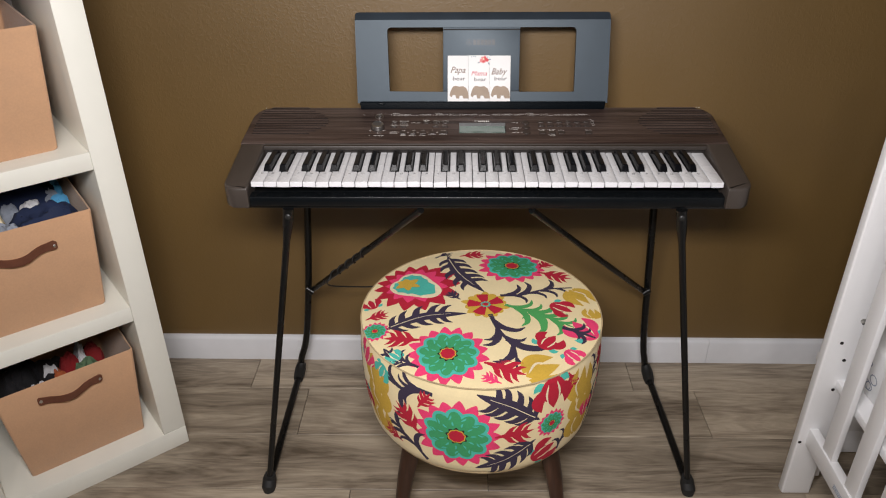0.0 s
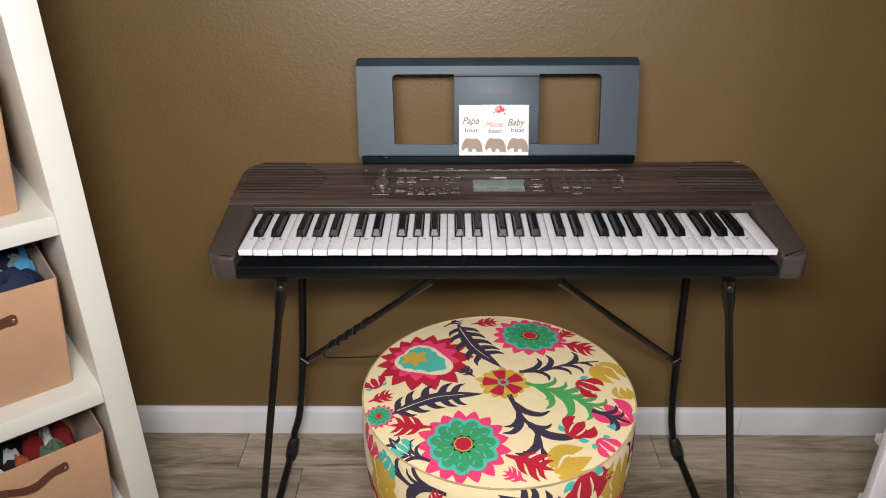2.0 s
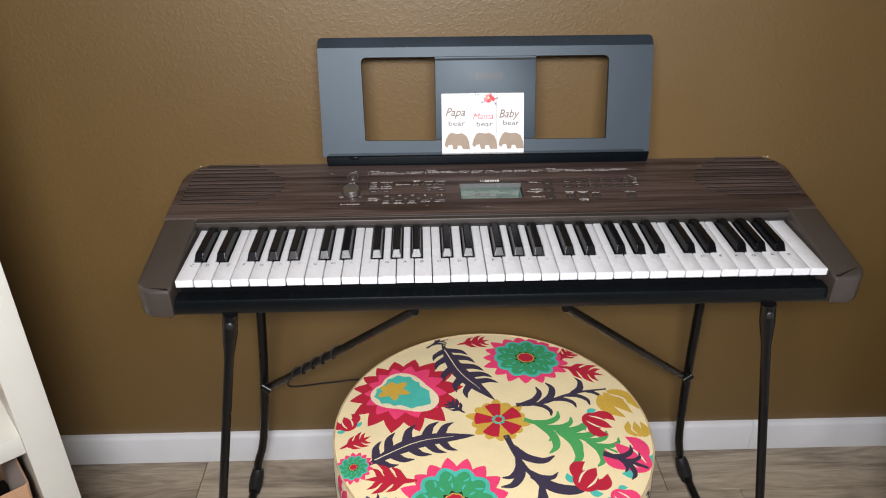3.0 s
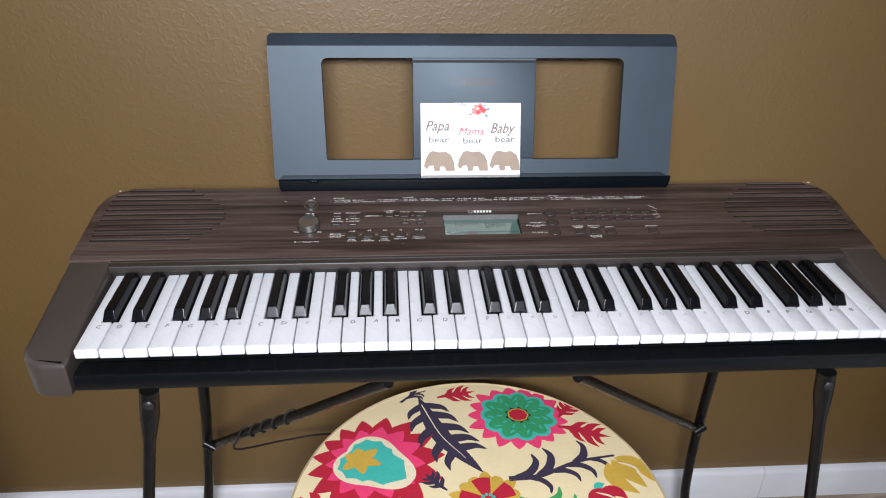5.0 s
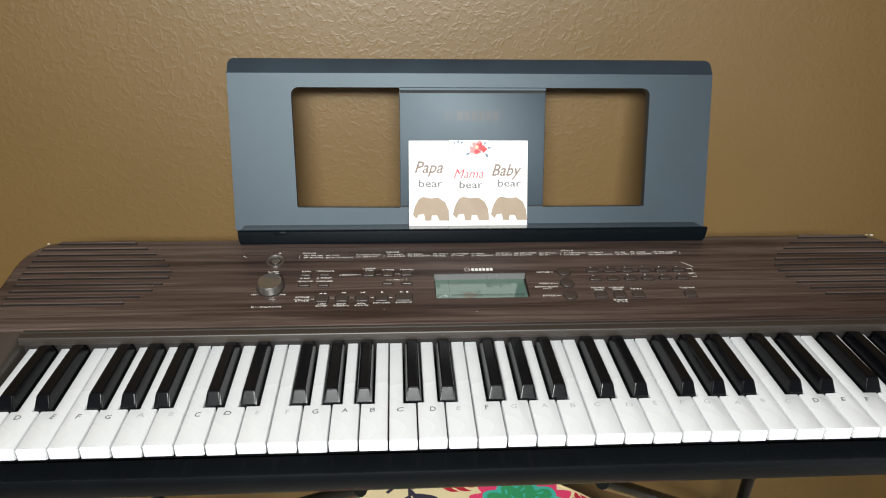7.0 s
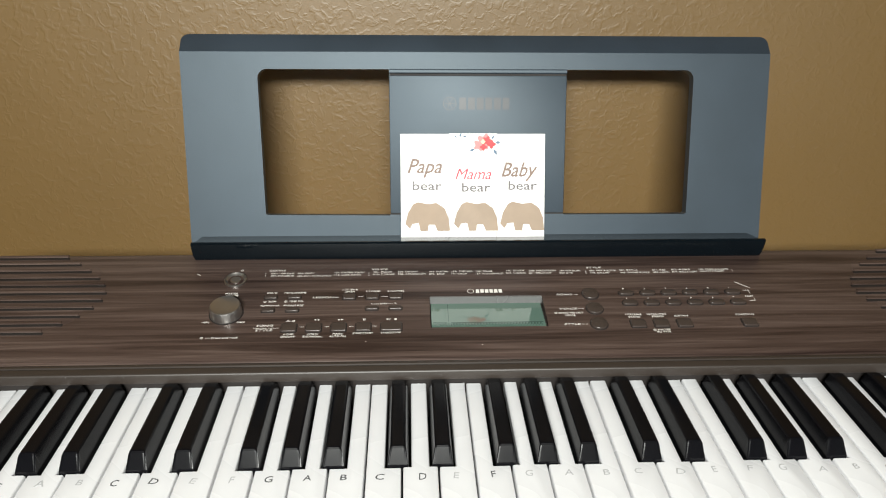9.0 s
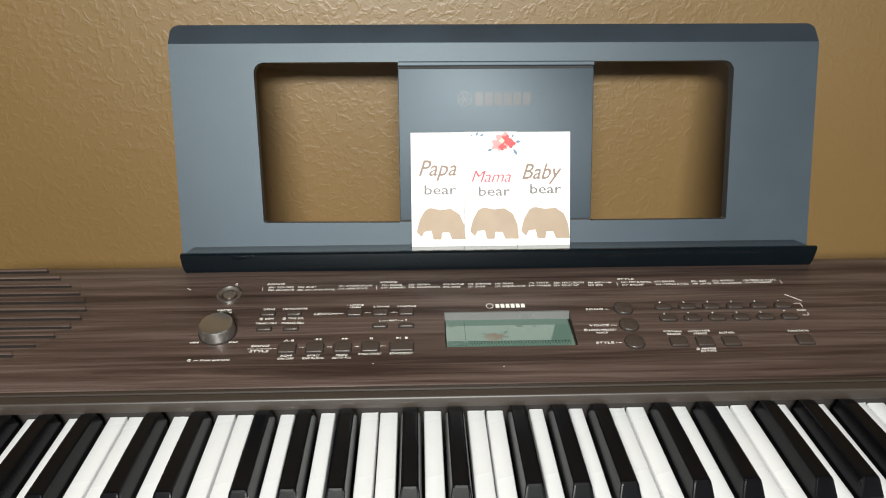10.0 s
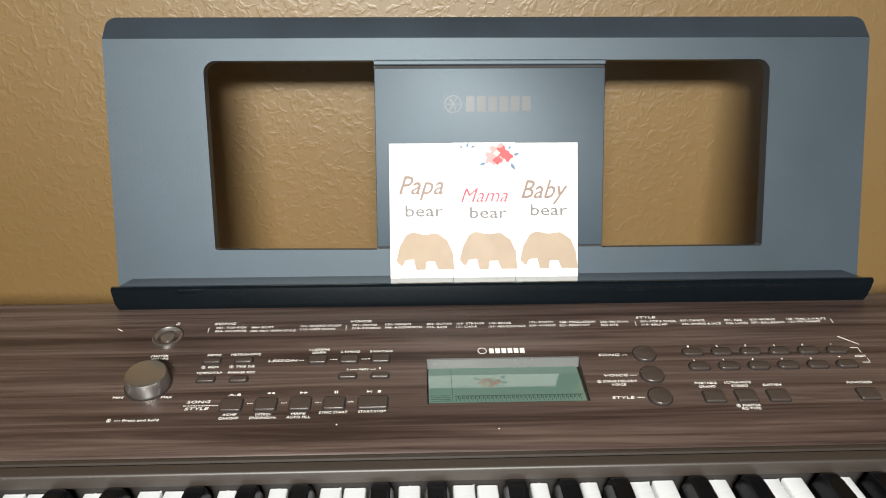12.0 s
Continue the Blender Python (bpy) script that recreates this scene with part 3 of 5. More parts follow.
rings(b, [[(x, v, z) for v, z in ((0.0712, -0.0056), (0.0729, 0.0006), (0.0742, 0.0006), (0.0742, -0.0003), (0.0734, -0.0004), (0.0734, -0.0056))] for x in (DX0 + 0.0003, DX1 - 0.0003)])
bmesh.ops.transform(b, matrix=PANEL, verts=b.verts)
part("display_bezel", b, M_BEZEL, display, "silver rear wall of the recess")
part("screen", box(DX0 + 0.0010, DX1 - 0.0016, 0.0003, 0.0335, -0.0004, 0.0, m=SCREEN), M_SCREEN, display, flat=True)
b = bmesh.new()
for k in range(61):
    x = DX0 + 0.0165 + k * 0.0012
    add_box(b, x, x + (0.0007 if k % 2 else 0.0003), 0.0036 if k % 2 else 0.0016, 0.0062, -0.0002, 0.00012, m=SCREEN)
add_box(b, DX0 + 0.0160, DX1 - 0.0030, 0.0062, 0.0067, -0.0002, 0.00012, m=SCREEN)
for k in range(4):
    add_box(b, DX0 + 0.002, DX0 + 0.0135, 0.0018 + 0.0016 * k, 0.0022 + 0.0016 * k, -0.0002, 0.00012, m=SCREEN)
add_box(b, DX0 + 0.0145, DX0 + 0.0148, 0.0010, 0.0320, -0.0002, 0.00012, m=SCREEN)
part("display_segments", b, M_SCREENDARK, display)
# maker's mark as plain shapes
b = bmesh.new()
for r0, r1, n in ((0.0023, 0.0028, 28),):
    vs = [[b.verts.new(PANEL @ Vector((-0.0142 + r * math.cos(2 * math.pi * k / n), 0.0809 + r * math.sin(2 * math.pi * k / n), 0.00015))) for k in range(n)] for r in (r0, r1)]
    for k in range(n):
        b.faces.new((vs[0][k], vs[1][k], vs[1][(k + 1) % n], vs[0][(k + 1) % n]))
for x in range(6):
    add_box(b, -0.0098 + x * 0.0038, -0.0098 + x * 0.0038 + 0.0028, 0.0788, 0.0830, 0.00005, 0.00016, m=PANEL)
part("brand_mark", b, M_PRINT, panel, "small white maker's mark")

# printed words: text, left edge, width, baseline, all in millimetres on the panel
WORDS = """SONG|-183.8|13.5|109.5;001- TOP PICK|-181.9|19.3|105.6;004- FAVORITE|-182.0|19.5|102.4;066- DUET|-159.6|14.0|105.6;080- FAV. WITH STYLE|-159.8|28.4|102.0;DEMO|-181.6|8.3|80.2;METRONOME|-167.5|17.9|80.3;BGM|-179.0|6.0|69.6;TIME SIG.|-162.6|11.6|69.7;TEMPO/TAP|-185.0|15.1|64.7;PHRASE REC|-166.3|15.9|64.7;LESSON|-144.0|17.4|74.1;MASTER|-215.6|10.4|80.0;VOLUME|-214.8|10.3|77.4;MIN|-227.4|5.7|45.8;MAX|-200.2|6.1|45.5;Press and hold|-216.5|19.7|28.3;SONG|-184.5|13.1|41.2;STYLE|-184.6|13.4|36.0;A-B|-162.1|7.1|46.4;ACMP|-162.7|8.0|31.2;ON/OFF|-164.3|11.0|28.5;INTRO/|-144.3|8.7|31.0;ENDING/rit.|-147.2|14.9|28.5;MAIN/|-124.5|8.1|31.1;AUTO FILL|-126.9|13.1|28.5;101- CHORD STUDY|-128.5|25.9|106.2;113- USER SONG|-128.4|22.0|103.0;VOICE|-97.2|13.8|110.0;001- PIANO|-95.6|15.8|106.4;010- E.PIANO|-95.7|18.2|103.4;020- ORGAN|-74.7|16.6|106.6;048- ACCORDION|-74.7|23.8|103.5;053- GUITAR|-47.9|16.2|106.4;075- BASS|-48.1|13.1|103.2;103- STRINGS|-28.6|17.6|106.4;131- CHOIR|-28.9|13.2|103.2;140- BRASS|-7.7|14.1|106.4;157- WOODWIND|-8.2|23.6|103.0;1.LISTEN&|-120.2|12.4|83.6;LEARN|-118.3|8.2|81.0;2.TIMING|-101.0|11.8|81.3;3.WAITING|-83.1|13.7|81.3;L|-96.1|1.2|65.9;PART|-88.7|5.7|65.7;R|-77.0|1.3|66.2;SYNC START|-109.2|15.9|31.6;START/STOP|-87.4|15.6|31.8;175- SYNTH|18.6|15.2|106.7;249- WORLD|18.0|17.0|103.4;288- PERCUSSION|38.0|23.3|106.4;321- DRUM KIT|37.5|19.7|103.2;386-400 DUAL|64.5|18.8|106.1;000 OTS|64.2|11.3|102.9;STYLE|88.5|13.1|109.8;001- POP & ROCK|90.7|23.2|105.9;019- BALLAD|90.7|16.8|102.7;027- DANCE|116.9|16.0|106.3;043- SWING & JAZZ|117.1|25.8|102.8;SONG|56.8|13.1|74.6;VOICE|56.5|14.5|56.9;SONG MELODY|54.9|20.5|52.1;VOICE|59.6|8.5|49.3;STYLE|57.5|13.1|38.8;051- R&B|145.8|11.7|106.0;058- LATIN|146.0|14.2|102.9;072- WORLD|162.8|16.7|106.2;097- BALLROOM|162.8|21.5|103.1;108- TRAD. & WALTZ|187.2|26.0|106.3;122-150 PIANIST|187.5|21.2|103.6;RESET|215.0|6.9|70.2;PORTABLE|108.6|13.1|49.4;GRAND|110.2|9.9|46.5;ULTRA-WIDE|126.4|15.7|49.5;STEREO|129.6|9.7|46.7;SUSTAIN|148.2|11.0|47.1;FUNCTION|198.8|14.9|47.9;MASTER|130.6|10.4|31.2;EQ TYPE|129.4|10.9|28.8"""
for row in WORDS.strip().split(";"):
    text, x, w, v = row.split("|")
    heading = text in ("SONG", "VOICE", "STYLE", "LESSON") and float(w) > 12
    cap = 0.0019 if heading else 0.0017
    fit_text(text, float(w) / 1000, "printed_word", M_PRINT, panel, PANEL @ Matrix.Translation((float(x) / 1000, float(v) / 1000, 0.00008)), 0.12 if heading else 0.05, cap, depth=0.00006)
for k, ch in enumerate("12345+"):
    fit_text(ch, 0.0011, "printed_word", M_PRINT, panel, PANEL @ Matrix.Translation((0.1138 + 0.0181 * k, 0.0815, 0.00008)), 0, 0.0014, depth=0.00006)
for k, ch in enumerate("67890-"):
    fit_text(ch, 0.0011, "printed_word", M_PRINT, panel, PANEL @ Matrix.Translation((0.1138 + 0.0181 * k, 0.0690, 0.00008)), 0, 0.0014 if ch != "-" else 0.005, depth=0.00006)
# printed marks: arrows, bars, dotted leaders, rings and brackets
b = bmesh.new()


def tri(x, v, w, h):
    vs = [b.verts.new(PANEL @ Vector(p)) for p in ((x, v - h / 2, 0.00015), (x + w, v, 0.00015), (x, v + h / 2, 0.00015))]
    b.faces.new(vs if w > 0 else vs[::-1])


for x in (-0.1385, -0.1361):
    tri(x, 0.0480, -0.0022, 0.0017)
for x in (-0.1215, -0.1191):
    tri(x, 0.0480, 0.0022, 0.0017)
tri(-0.0832, 0.0480, 0.0024, 0.0017)
add_box(b, -0.0770, -0.0752, 0.0472, 0.0488, 0.0, 0.00015, m=PANEL)
add_box(b, -0.0796, -0.0793, 0.0470, 0.0490, 0.0, 0.00015, m=PANEL @ pose(-0.001, 0, 0))
for x in (-0.1018, -0.1006):
    add_box(b, x, x + 0.0007, 0.0471, 0.0489, 0.0, 0.00015, m=PANEL)
DOTS = ((-0.1258, -0.1225, 0.0750), (-0.1068, -0.1025, 0.0755), (-0.0878, -0.0832, 0.0755), (-0.0940, -0.0902, 0.0663), (-0.0820, -0.0785, 0.0663), (-0.1505, -0.1475, 0.0402), (-0.1313, -0.1283, 0.0402), (-0.1122, -0.1093, 0.0402),
        (-0.0938, -0.0902, 0.0402), (-0.1860, -0.1665, 0.0392), (0.0714, 0.0748, 0.0754), (0.0722, 0.0758, 0.0577), (0.0720, 0.0758, 0.0396), (-0.2210, -0.2175, 0.0290))
for x0, x1, v in DOTS:
    k = x0
    while k < x1:
        add_box(b, k, k + 0.0005, v - 0.00022, v + 0.00022, 0.0, 0.00014, m=PANEL)
        k += 0.0009
for x, v in ((-0.1818, 0.0703), (-0.1652, 0.0703), (-0.2240, 0.0291), (0.0528, 0.0529), (0.1281, 0.0319), (-0.2071, 0.1109)):
    n = 16
    vs = [[b.verts.new(PANEL @ Vector((x + r * math.cos(2 * math.pi * k / n), v + r * math.sin(2 * math.pi * k / n), 0.00014))) for k in range(n)] for r in (0.00085, 0.0012)]
    for k in range(n):
        b.faces.new((vs[0][k], vs[1][k], vs[1][(k + 1) % n], vs[0][(k + 1) % n]))
    add_box(b, x - 0.0002, x + 0.0002, v - 0.0006, v + 0.0007, 0.0, 0.00014, m=PANEL)
for x0, x1, v0, v1 in ((0.2155, 0.2205, 0.0786, 0.0789), (0.2202, 0.2205, 0.0742, 0.0789), (0.2170, 0.2218, 0.0654, 0.0657), (0.2215, 0.2218, 0.0654, 0.0690)):
    add_box(b, x0, x1, v0, v1, 0.0, 0.00014, m=PANEL)
for x in (-0.1866, -0.0995, 0.0870, 0.2160):
    add_box(b, x, x + 0.0003, 0.1025, 0.1068, 0.0, 0.00014, m=PANEL)
tagged(part("printed_marks", b, M_PRINT, panel, flat=True), "fine white printed dots, arrows and brackets", kind="stuff")
b = bmesh.new()
add_box(b, 0.0, 0.013, 0.0, 0.00035, 0, 0.00016, m=PANEL @ pose(0.2125, 0.0895, 0, 0, 0, -38))
add_box(b, 0.0, 0.004, 0.0, 0.0004, 0, 0.00016, m=PANEL @ pose(-0.2440, 0.1065, 0, 0, 0, -30))
for x, v, w in ((0.4425, 0.1325, 0.0035), (-0.4490, 0.1300, 0.0022), (0.4380, 0.1335, 0.0018), (-0.0100, 0.0180, 0.0008), (-0.0990, 0.0230, 0.0008)):
    add_box(b, x, x + w, v, v + w * 0.5, -0.0002, 0.00022, m=PANEL)
tagged(part("scratches", b, M_PRINT, panel), "pale scratches in the finish", kind="stuff")

# ---- the music rest ----
LEAN_DEG = math.degrees(math.atan(0.282))
# plate frame: x across, y up along the plate, z out of it towards the room; origin on the plate's face at its foot
FOOT_Z = 0.790
REST = pose(0, 0.308 + (FOOT_Z - 0.812) * 0.282, FOOT_Z, 90 - LEAN_DEG)
COSR = math.cos(math.radians(LEAN_DEG))


def up(z):
    """Distance along the plate for a height above the floor."""
    return (z - FOOT_Z) / COSR


def holed_plate(bm, outer, holes, z0, z1, m):
    """A flat plate with openings that go through it."""
    loops = [outer] + holes
    for z, flip in ((z1, False), (z0, True)):
        edges, vert_rows = [], []
        for lp in loops:
            vs = [bm.verts.new((p[0], p[1], z)) for p in lp]
            vert_rows.append(vs)
            for k in range(len(vs)):
                edges.append(bm.edges.new((vs[k], vs[(k + 1) % len(vs)])))
        bmesh.ops.triangle_fill(bm, edges=edges, use_beauty=True)
        if not flip:
            top_rows = vert_rows
        else:
            for a, c in zip(top_rows, vert_rows):
                for k in range(len(a)):
                    j = (k + 1) % len(a)
                    bm.faces.new((a[k], c[k], c[j], a[j]))
    bmesh.ops.recalc_face_normals(bm, faces=bm.faces)
    bmesh.ops.transform(bm, matrix=m, verts=bm.verts)
    return bm


rest = thing("music_rest", (0, 0.29, 0.785), "smudged satin black plastic music rest with two openings", "music rest")
RX0, RX1 = -0.2625, 0.2600
outer = rounded([(RX0 + 0.0015, 0), (RX1 + 0.0010, 0), (RX1, up(0.951)), (RX0, up(0.951))], 0)
wl = rounded([(-0.1935, up(0.8135)), (-0.0815, up(0.8125)), (-0.0815, up(0.937)), (-0.1965, up(0.937))], [0.002, 0.001, 0.001, 0.008], 5)
wr = rounded([(0.0760, up(0.8125)), (0.1908, up(0.8125)), (0.1912, up(0.937)), (0.0760, up(0.937))], [0.001, 0.002, 0.008, 0.001], 5)
plate = part("plate", holed_plate(bmesh.new(), outer, [wl, wr], -0.0100, 0.0, REST), M_REST, rest)
# the top edge, bent back
TOP = REST @ Matrix.Translation((0, up(0.951), 0)) @ pose(0, 0, 0, -30)
part("top_edge", slab(rounded([(RX0, 0), (RX1, 0), (RX1, 0.0185), (RX0, 0.0185)], [0, 0, 0.007, 0.007], 5), -0.005, 0.0, 0.0009, TOP), M_REST, rest)
# the middle tongue, a little proud, with the bar over it
part("middle_panel", slab(rounded([(-0.0814, up(0.8145)), (0.0762, up(0.8145)), (0.0762, up(0.9318)), (-0.0814, up(0.9318))], 0.0006, 2), -0.004, 0.0016, 0.0005, REST), M_REST, rest)
part("hinge_bar", slab([Vector(p) for p in ((-0.0814, up(0.9335)), (0.0762, up(0.9335)), (0.0762, up(0.9372)), (-0.0814, up(0.9372)))], -0.004, 0.0022, 0.0009, REST), M_REST, rest)
part("hinge_gap", box(-0.0812, 0.0760, up(0.9318), up(0.9336), -0.004, 0.0003, m=REST), M_SLOT, rest)
part("foot_gap", box(-0.0812, 0.0760, up(0.8132), up(0.8146), -0.004, 0.0003, m=REST), M_SLOT, rest)
b = bmesh.new()
n, lv = 40, up(0.9085)
for r0, r1 in ((0.0052, 0.0060),):
    vs = [[b.verts.new(REST @ Vector((-0.0280 + r * math.cos(2 * math.pi * k / n), lv + r * math.sin(2 * math.pi * k / n), 0.0018))) for k in range(n)] for r in (r0, r1)]
    for k in range(n):
        b.faces.new((vs[0][k], vs[1][k], vs[1][(k + 1) % n], vs[0][(k + 1) % n]))
for k in range(3):
    add_box(b, -0.0046, 0.0046, -0.0004, 0.0004, 0.0014, 0.00175 + 0.00002 * k, m=REST @ pose(-0.0280, lv, 0, 0, 0, 60 * k))
part("brand_ring", b, M_LOGO, rest, "tone-on-tone round mark")
for k in range(6):
    x = -0.0195 + k * 0.0077
    part("brand_bar", box(x, x + 0.0062, lv - 0.0052, lv + 0.0052, 0.0014, 0.0018, m=REST), M_LOGO, rest, "tone-on-tone maker's mark")
# ledge
prof = [(0.3050, 0.7925), (0.3050, 0.7945), (0.2790, 0.8005), (0.2705, 0.8040), (0.2690, 0.8052), (0.2672, 0.8052), (0.2658, 0.8040), (0.2664, 0.8000), (0.2686, 0.7920), (0.2694, 0.7880), (0.2708, 0.7862), (0.2735, 0.7858), (0.3000, 0.7895)]
part("ledge", rings(bmesh.new(), [[(x * (1 - 0.006 * (z < 0.79)) - 0.003, y, z) for y, z in prof] for x in (-0.2480, 0.2525)]), M_LIP, rest, "glossy black ledge of the rest")

# ---- the card ----
card = thing("greeting_card", (-0.008, 0.2934, 0.7957), "white printed card with lettering, leaning on the music rest", "card")
cb, ct = Vector((0, 0.2932, 0.7957)), Vector((0, 0.3252, 0.8838))
CARD_H = (ct - cb).length
CARD = pose(-0.0722, cb.y, cb.z, math.degrees(math.atan2(ct.z - cb.z, ct.y - cb.y)))
CW = 0.1299
for k in range(3):
    x0, x1 = CW * k / 3 + 0.00012, CW * (k + 1) / 3 - 0.00012
    part("board", slab([Vector(p) for p in ((x0, 0), (x1, 0), (x1, CARD_H + 0.0004 * (k == 1)), (x0, CARD_H + 0.0004 * (k == 1)))], -0.0022, 0.0, 0.0002, CARD), M_CARD, card)


def card_text(text, x, y, w, cap, mat, shear):
    fit_text(text, w, "lettering", mat, card, CARD @ Matrix.Translation((x, y, 0.0002)), shear, cap, depth=0.0001, bold=0.00009 if text != "Mama" else 0.0)


S = CW / 699.0   # card measured as 699 units across
for text, x, y, w, cap, mat, shear in (("Papa", 92, 318, 166, 0.0125, M_TAUPE, 0.35), ("Mama", 322, 288, 174, 0.0095, M_ROSE, 0.35), ("Baby", 545, 300, 175, 0.0125, M_TAUPE, 0.35),
                                       ("bear", 116, 236, 140, 0.0078, M_GREYLET, 0.0), ("bear", 354, 228, 138, 0.0078, M_GREYLET, 0.0), ("bear", 580, 236, 138, 0.0078, M_GREYLET, 0.0)):
    card_text(text, (x - 58) * S, y * S, w * S, cap, mat, shear)
# three plain tan humps along the foot
for k, x in enumerate((80, 315, 540)):
    b = bmesh.new()
    pts = [(0, 0.25), (0.06, 0.62), (0.17, 0.92), (0.28, 1.0), (0.5, 0.93), (0.7, 0.97), (0.88, 0.78), (0.97, 0.45), (1.0, 0.0), (0.72, 0.0), (0.66, 0.22), (0.52, 0.22), (0.50, 0.0), (0.34, 0.0), (0.30, 0.28), (0.16, 0.25), (0.10, 0.08)]
    w, h = 216 * S, 140 * S
    outline = rounded([Vector((p[0] * w, p[1] * h)) for p in pts], [0.0007, 0.003, 0.003, 0.003, 0.004, 0.003, 0.003, 0.004, 0.0007, 0.0007, 0.0006, 0.0006, 0.0006, 0.0006, 0.0006, 0.0006, 0.0007], 4)
    vs = [b.verts.new(CARD @ Vector(((x - 58) * S + p.x, 38 * S + p.y, 0.0002))) for p in outline]
    es = [b.edges.new((vs[i], vs[(i + 1) % len(vs)])) for i in range(len(vs))]
    bmesh.ops.triangle_fill(b, edges=es, use_beauty=True)
    bmesh.ops.recalc_face_normals(b, faces=b.faces)
    if b.faces[:] and b.faces[:][0].normal.y > 0:
        bmesh.ops.reverse_faces(b, faces=b.faces)
    part("printed_shape", b, M_TAN, card, "plain tan printed shape", flat=True)


def rosette_flat(bm, m, x, y, r, n, depth, z, start=0.0):
    c = bm.verts.new(m @ Vector((x, y, z)))
    ring = []
    for k in range(n * 8):
        a = 2 * math.pi * k / (n * 8) + start
        rr = r * (1 - depth * (0.5 - 0.5 * math.cos(a * n)))
        ring.append(bm.verts.new(m @ Vector((x + rr * math.cos(a), y + rr * math.sin(a), z))))
    for k in range(len(ring)):
        bm.faces.new((c, ring[k], ring[(k + 1) % len(ring)]))


for name, mat, spots in (("rose", D_BLUSH, ((405, 462, 40, 5), (380, 446, 30, 5))), ("rose", D_CORAL, ((418, 466, 24, 5), (438, 450, 22, 4), (400, 436, 18, 4))), ("rose", D_CREAM, ((398, 462, 12, 4),))):
    b = bmesh.new()
    for i, (x, y, r, n) in enumerate(spots):
        rosette_flat(b, CARD, (x - 0) * S, (y + 5) * S, r * S, n, 0.35, 0.0002 + 0.00008 * i + (0.0001 if mat is D_CORAL else 0.0003 if mat is D_CREAM else 0), i)
    part("printed_rose", b, mat, card, flat=True)
b = bmesh.new()
for x, y, a, ln in ((285, 478, 70, 24), (300, 488, 20, 22), (272, 484, 130, 18), (448, 425, -60, 34), (455, 452, 10, 30), (360, 425, 200, 30), (440, 470, 60, 22)):
    t = CARD @ pose(x * S, (y + 8 if y < 480 else y) * S, 0.0003, 0, 0, a)
    vs = [b.verts.new(t @ Vector(p)) for p in ((0, 0, 0), (ln * S * 0.5, -ln * S * 0.22, 0), (ln * S, 0, 0), (ln * S * 0.5, ln * S * 0.22, 0))]
    b.faces.new(vs)
part("printed_leaf", b, D_SLATE, card, flat=True)

# ---- the folding stand ----
stand = thing("keyboard_stand", (0, 0.17, 0), "black tubular steel folding keyboard stand with rubber feet", "stand")
STAND = {-1: ((-0.361, 0.012, 0.684), (-0.473, -0.021, 0.016), (-0.472, 0.357, 0.026), (-0.4665, 0.366, 0.062), (-0.445, 0.362, 0.138), (-0.4165, 0.335, 0.326), (-0.390, 0.285, 0.530), (-0.370, 0.250, 0.688), (-0.118, 0.022, 0.682)),
         1: ((0.356, 0.010, 0.684), (0.464, -0.018, 0.016), (0.454, 0.357, 0.026), (0.4445, 0.366, 0.062), (0.432, 0.362, 0.138), (0.4125, 0.335, 0.326), (0.387, 0.285, 0.530), (0.367, 0.250, 0.688), (0.086, 0.022, 0.682))}
for s, spots in STAND.items():
    top_f, foot, joint, knee, shin, brace, thigh, hip, end = (Vector(p) for p in spots)
    part("front_leg", tube([top_f, top_f.lerp(foot, 0.5), foot], 0.0066, 12), M_TUBE, stand)
    flat = tube([top_f + Vector((0, 0, 0.006)), top_f.lerp(foot, 0.035), top_f.lerp(foot, 0.05), top_f.lerp(foot, 0.09)], [0.0100, 0.0102, 0.0094, 0.0068], 12)
    part("flattened_end", flat, M_TUBE, stand)
    b = lathe([(0.0056, 0), (0.0056, 0.002), (0.004, 0.0035), (0.001, 0.0038)], 14, pose(top_f.x, top_f.y - 0.0095, top_f.z - 0.006, 90))
    part("screw", b, M_SCREW, stand, "dark pan-head screw")
    path = bend([foot + Vector((0, 0.004, 0)), foot.lerp(joint, 0.5), joint, knee, shin, brace, thigh, hip], 6)
    part("floor_leg", tube(path, 0.0085, 12), M_TUBE, stand)
    part("sleeve", tube([joint + Vector((0, -0.034, -0.003)), joint + Vector((0, -0.016, -0.001)), joint + Vector((0, 0.004, 0.003)), joint + Vector((s * -0.003, 0.014, 0.016))], [0.0115, 0.0145, 0.0145, 0.0115], 12), M_RUBBER, stand, "black rubber sleeve")
    part("foot", tube([foot + Vector((0, -0.012, -0.0155)), foot + Vector((0, -0.010, -0.006)), foot + Vector((0, 0.006, 0.004)), foot + Vector((s * -0.004, 0.004, 0.022))], [0.012, 0.0155, 0.0155, 0.011], 12), M_RUBBER, stand, "black rubber foot")
    hold = Vector((brace.x - s * 0.010, brace.y - 0.010, brace.z - 0.020))
    part("strut", tube([hold, hold.lerp(end, 0.5), end], 0.0066, 10), M_TUBE, stand)
    part("pivot", tube([hold + Vector((s * 0.014, -0.002, 0.006)), hold + Vector((s * -0.003, -0.006, -0.004))], 0.0078, 12), M_TUBE, stand)
    part("support_bar", box(hip.x - 0.008, hip.x + 0.008, 0.030, 0.264, 0.672, 0.6893, bevel=0.003), M_TUBE, stand)

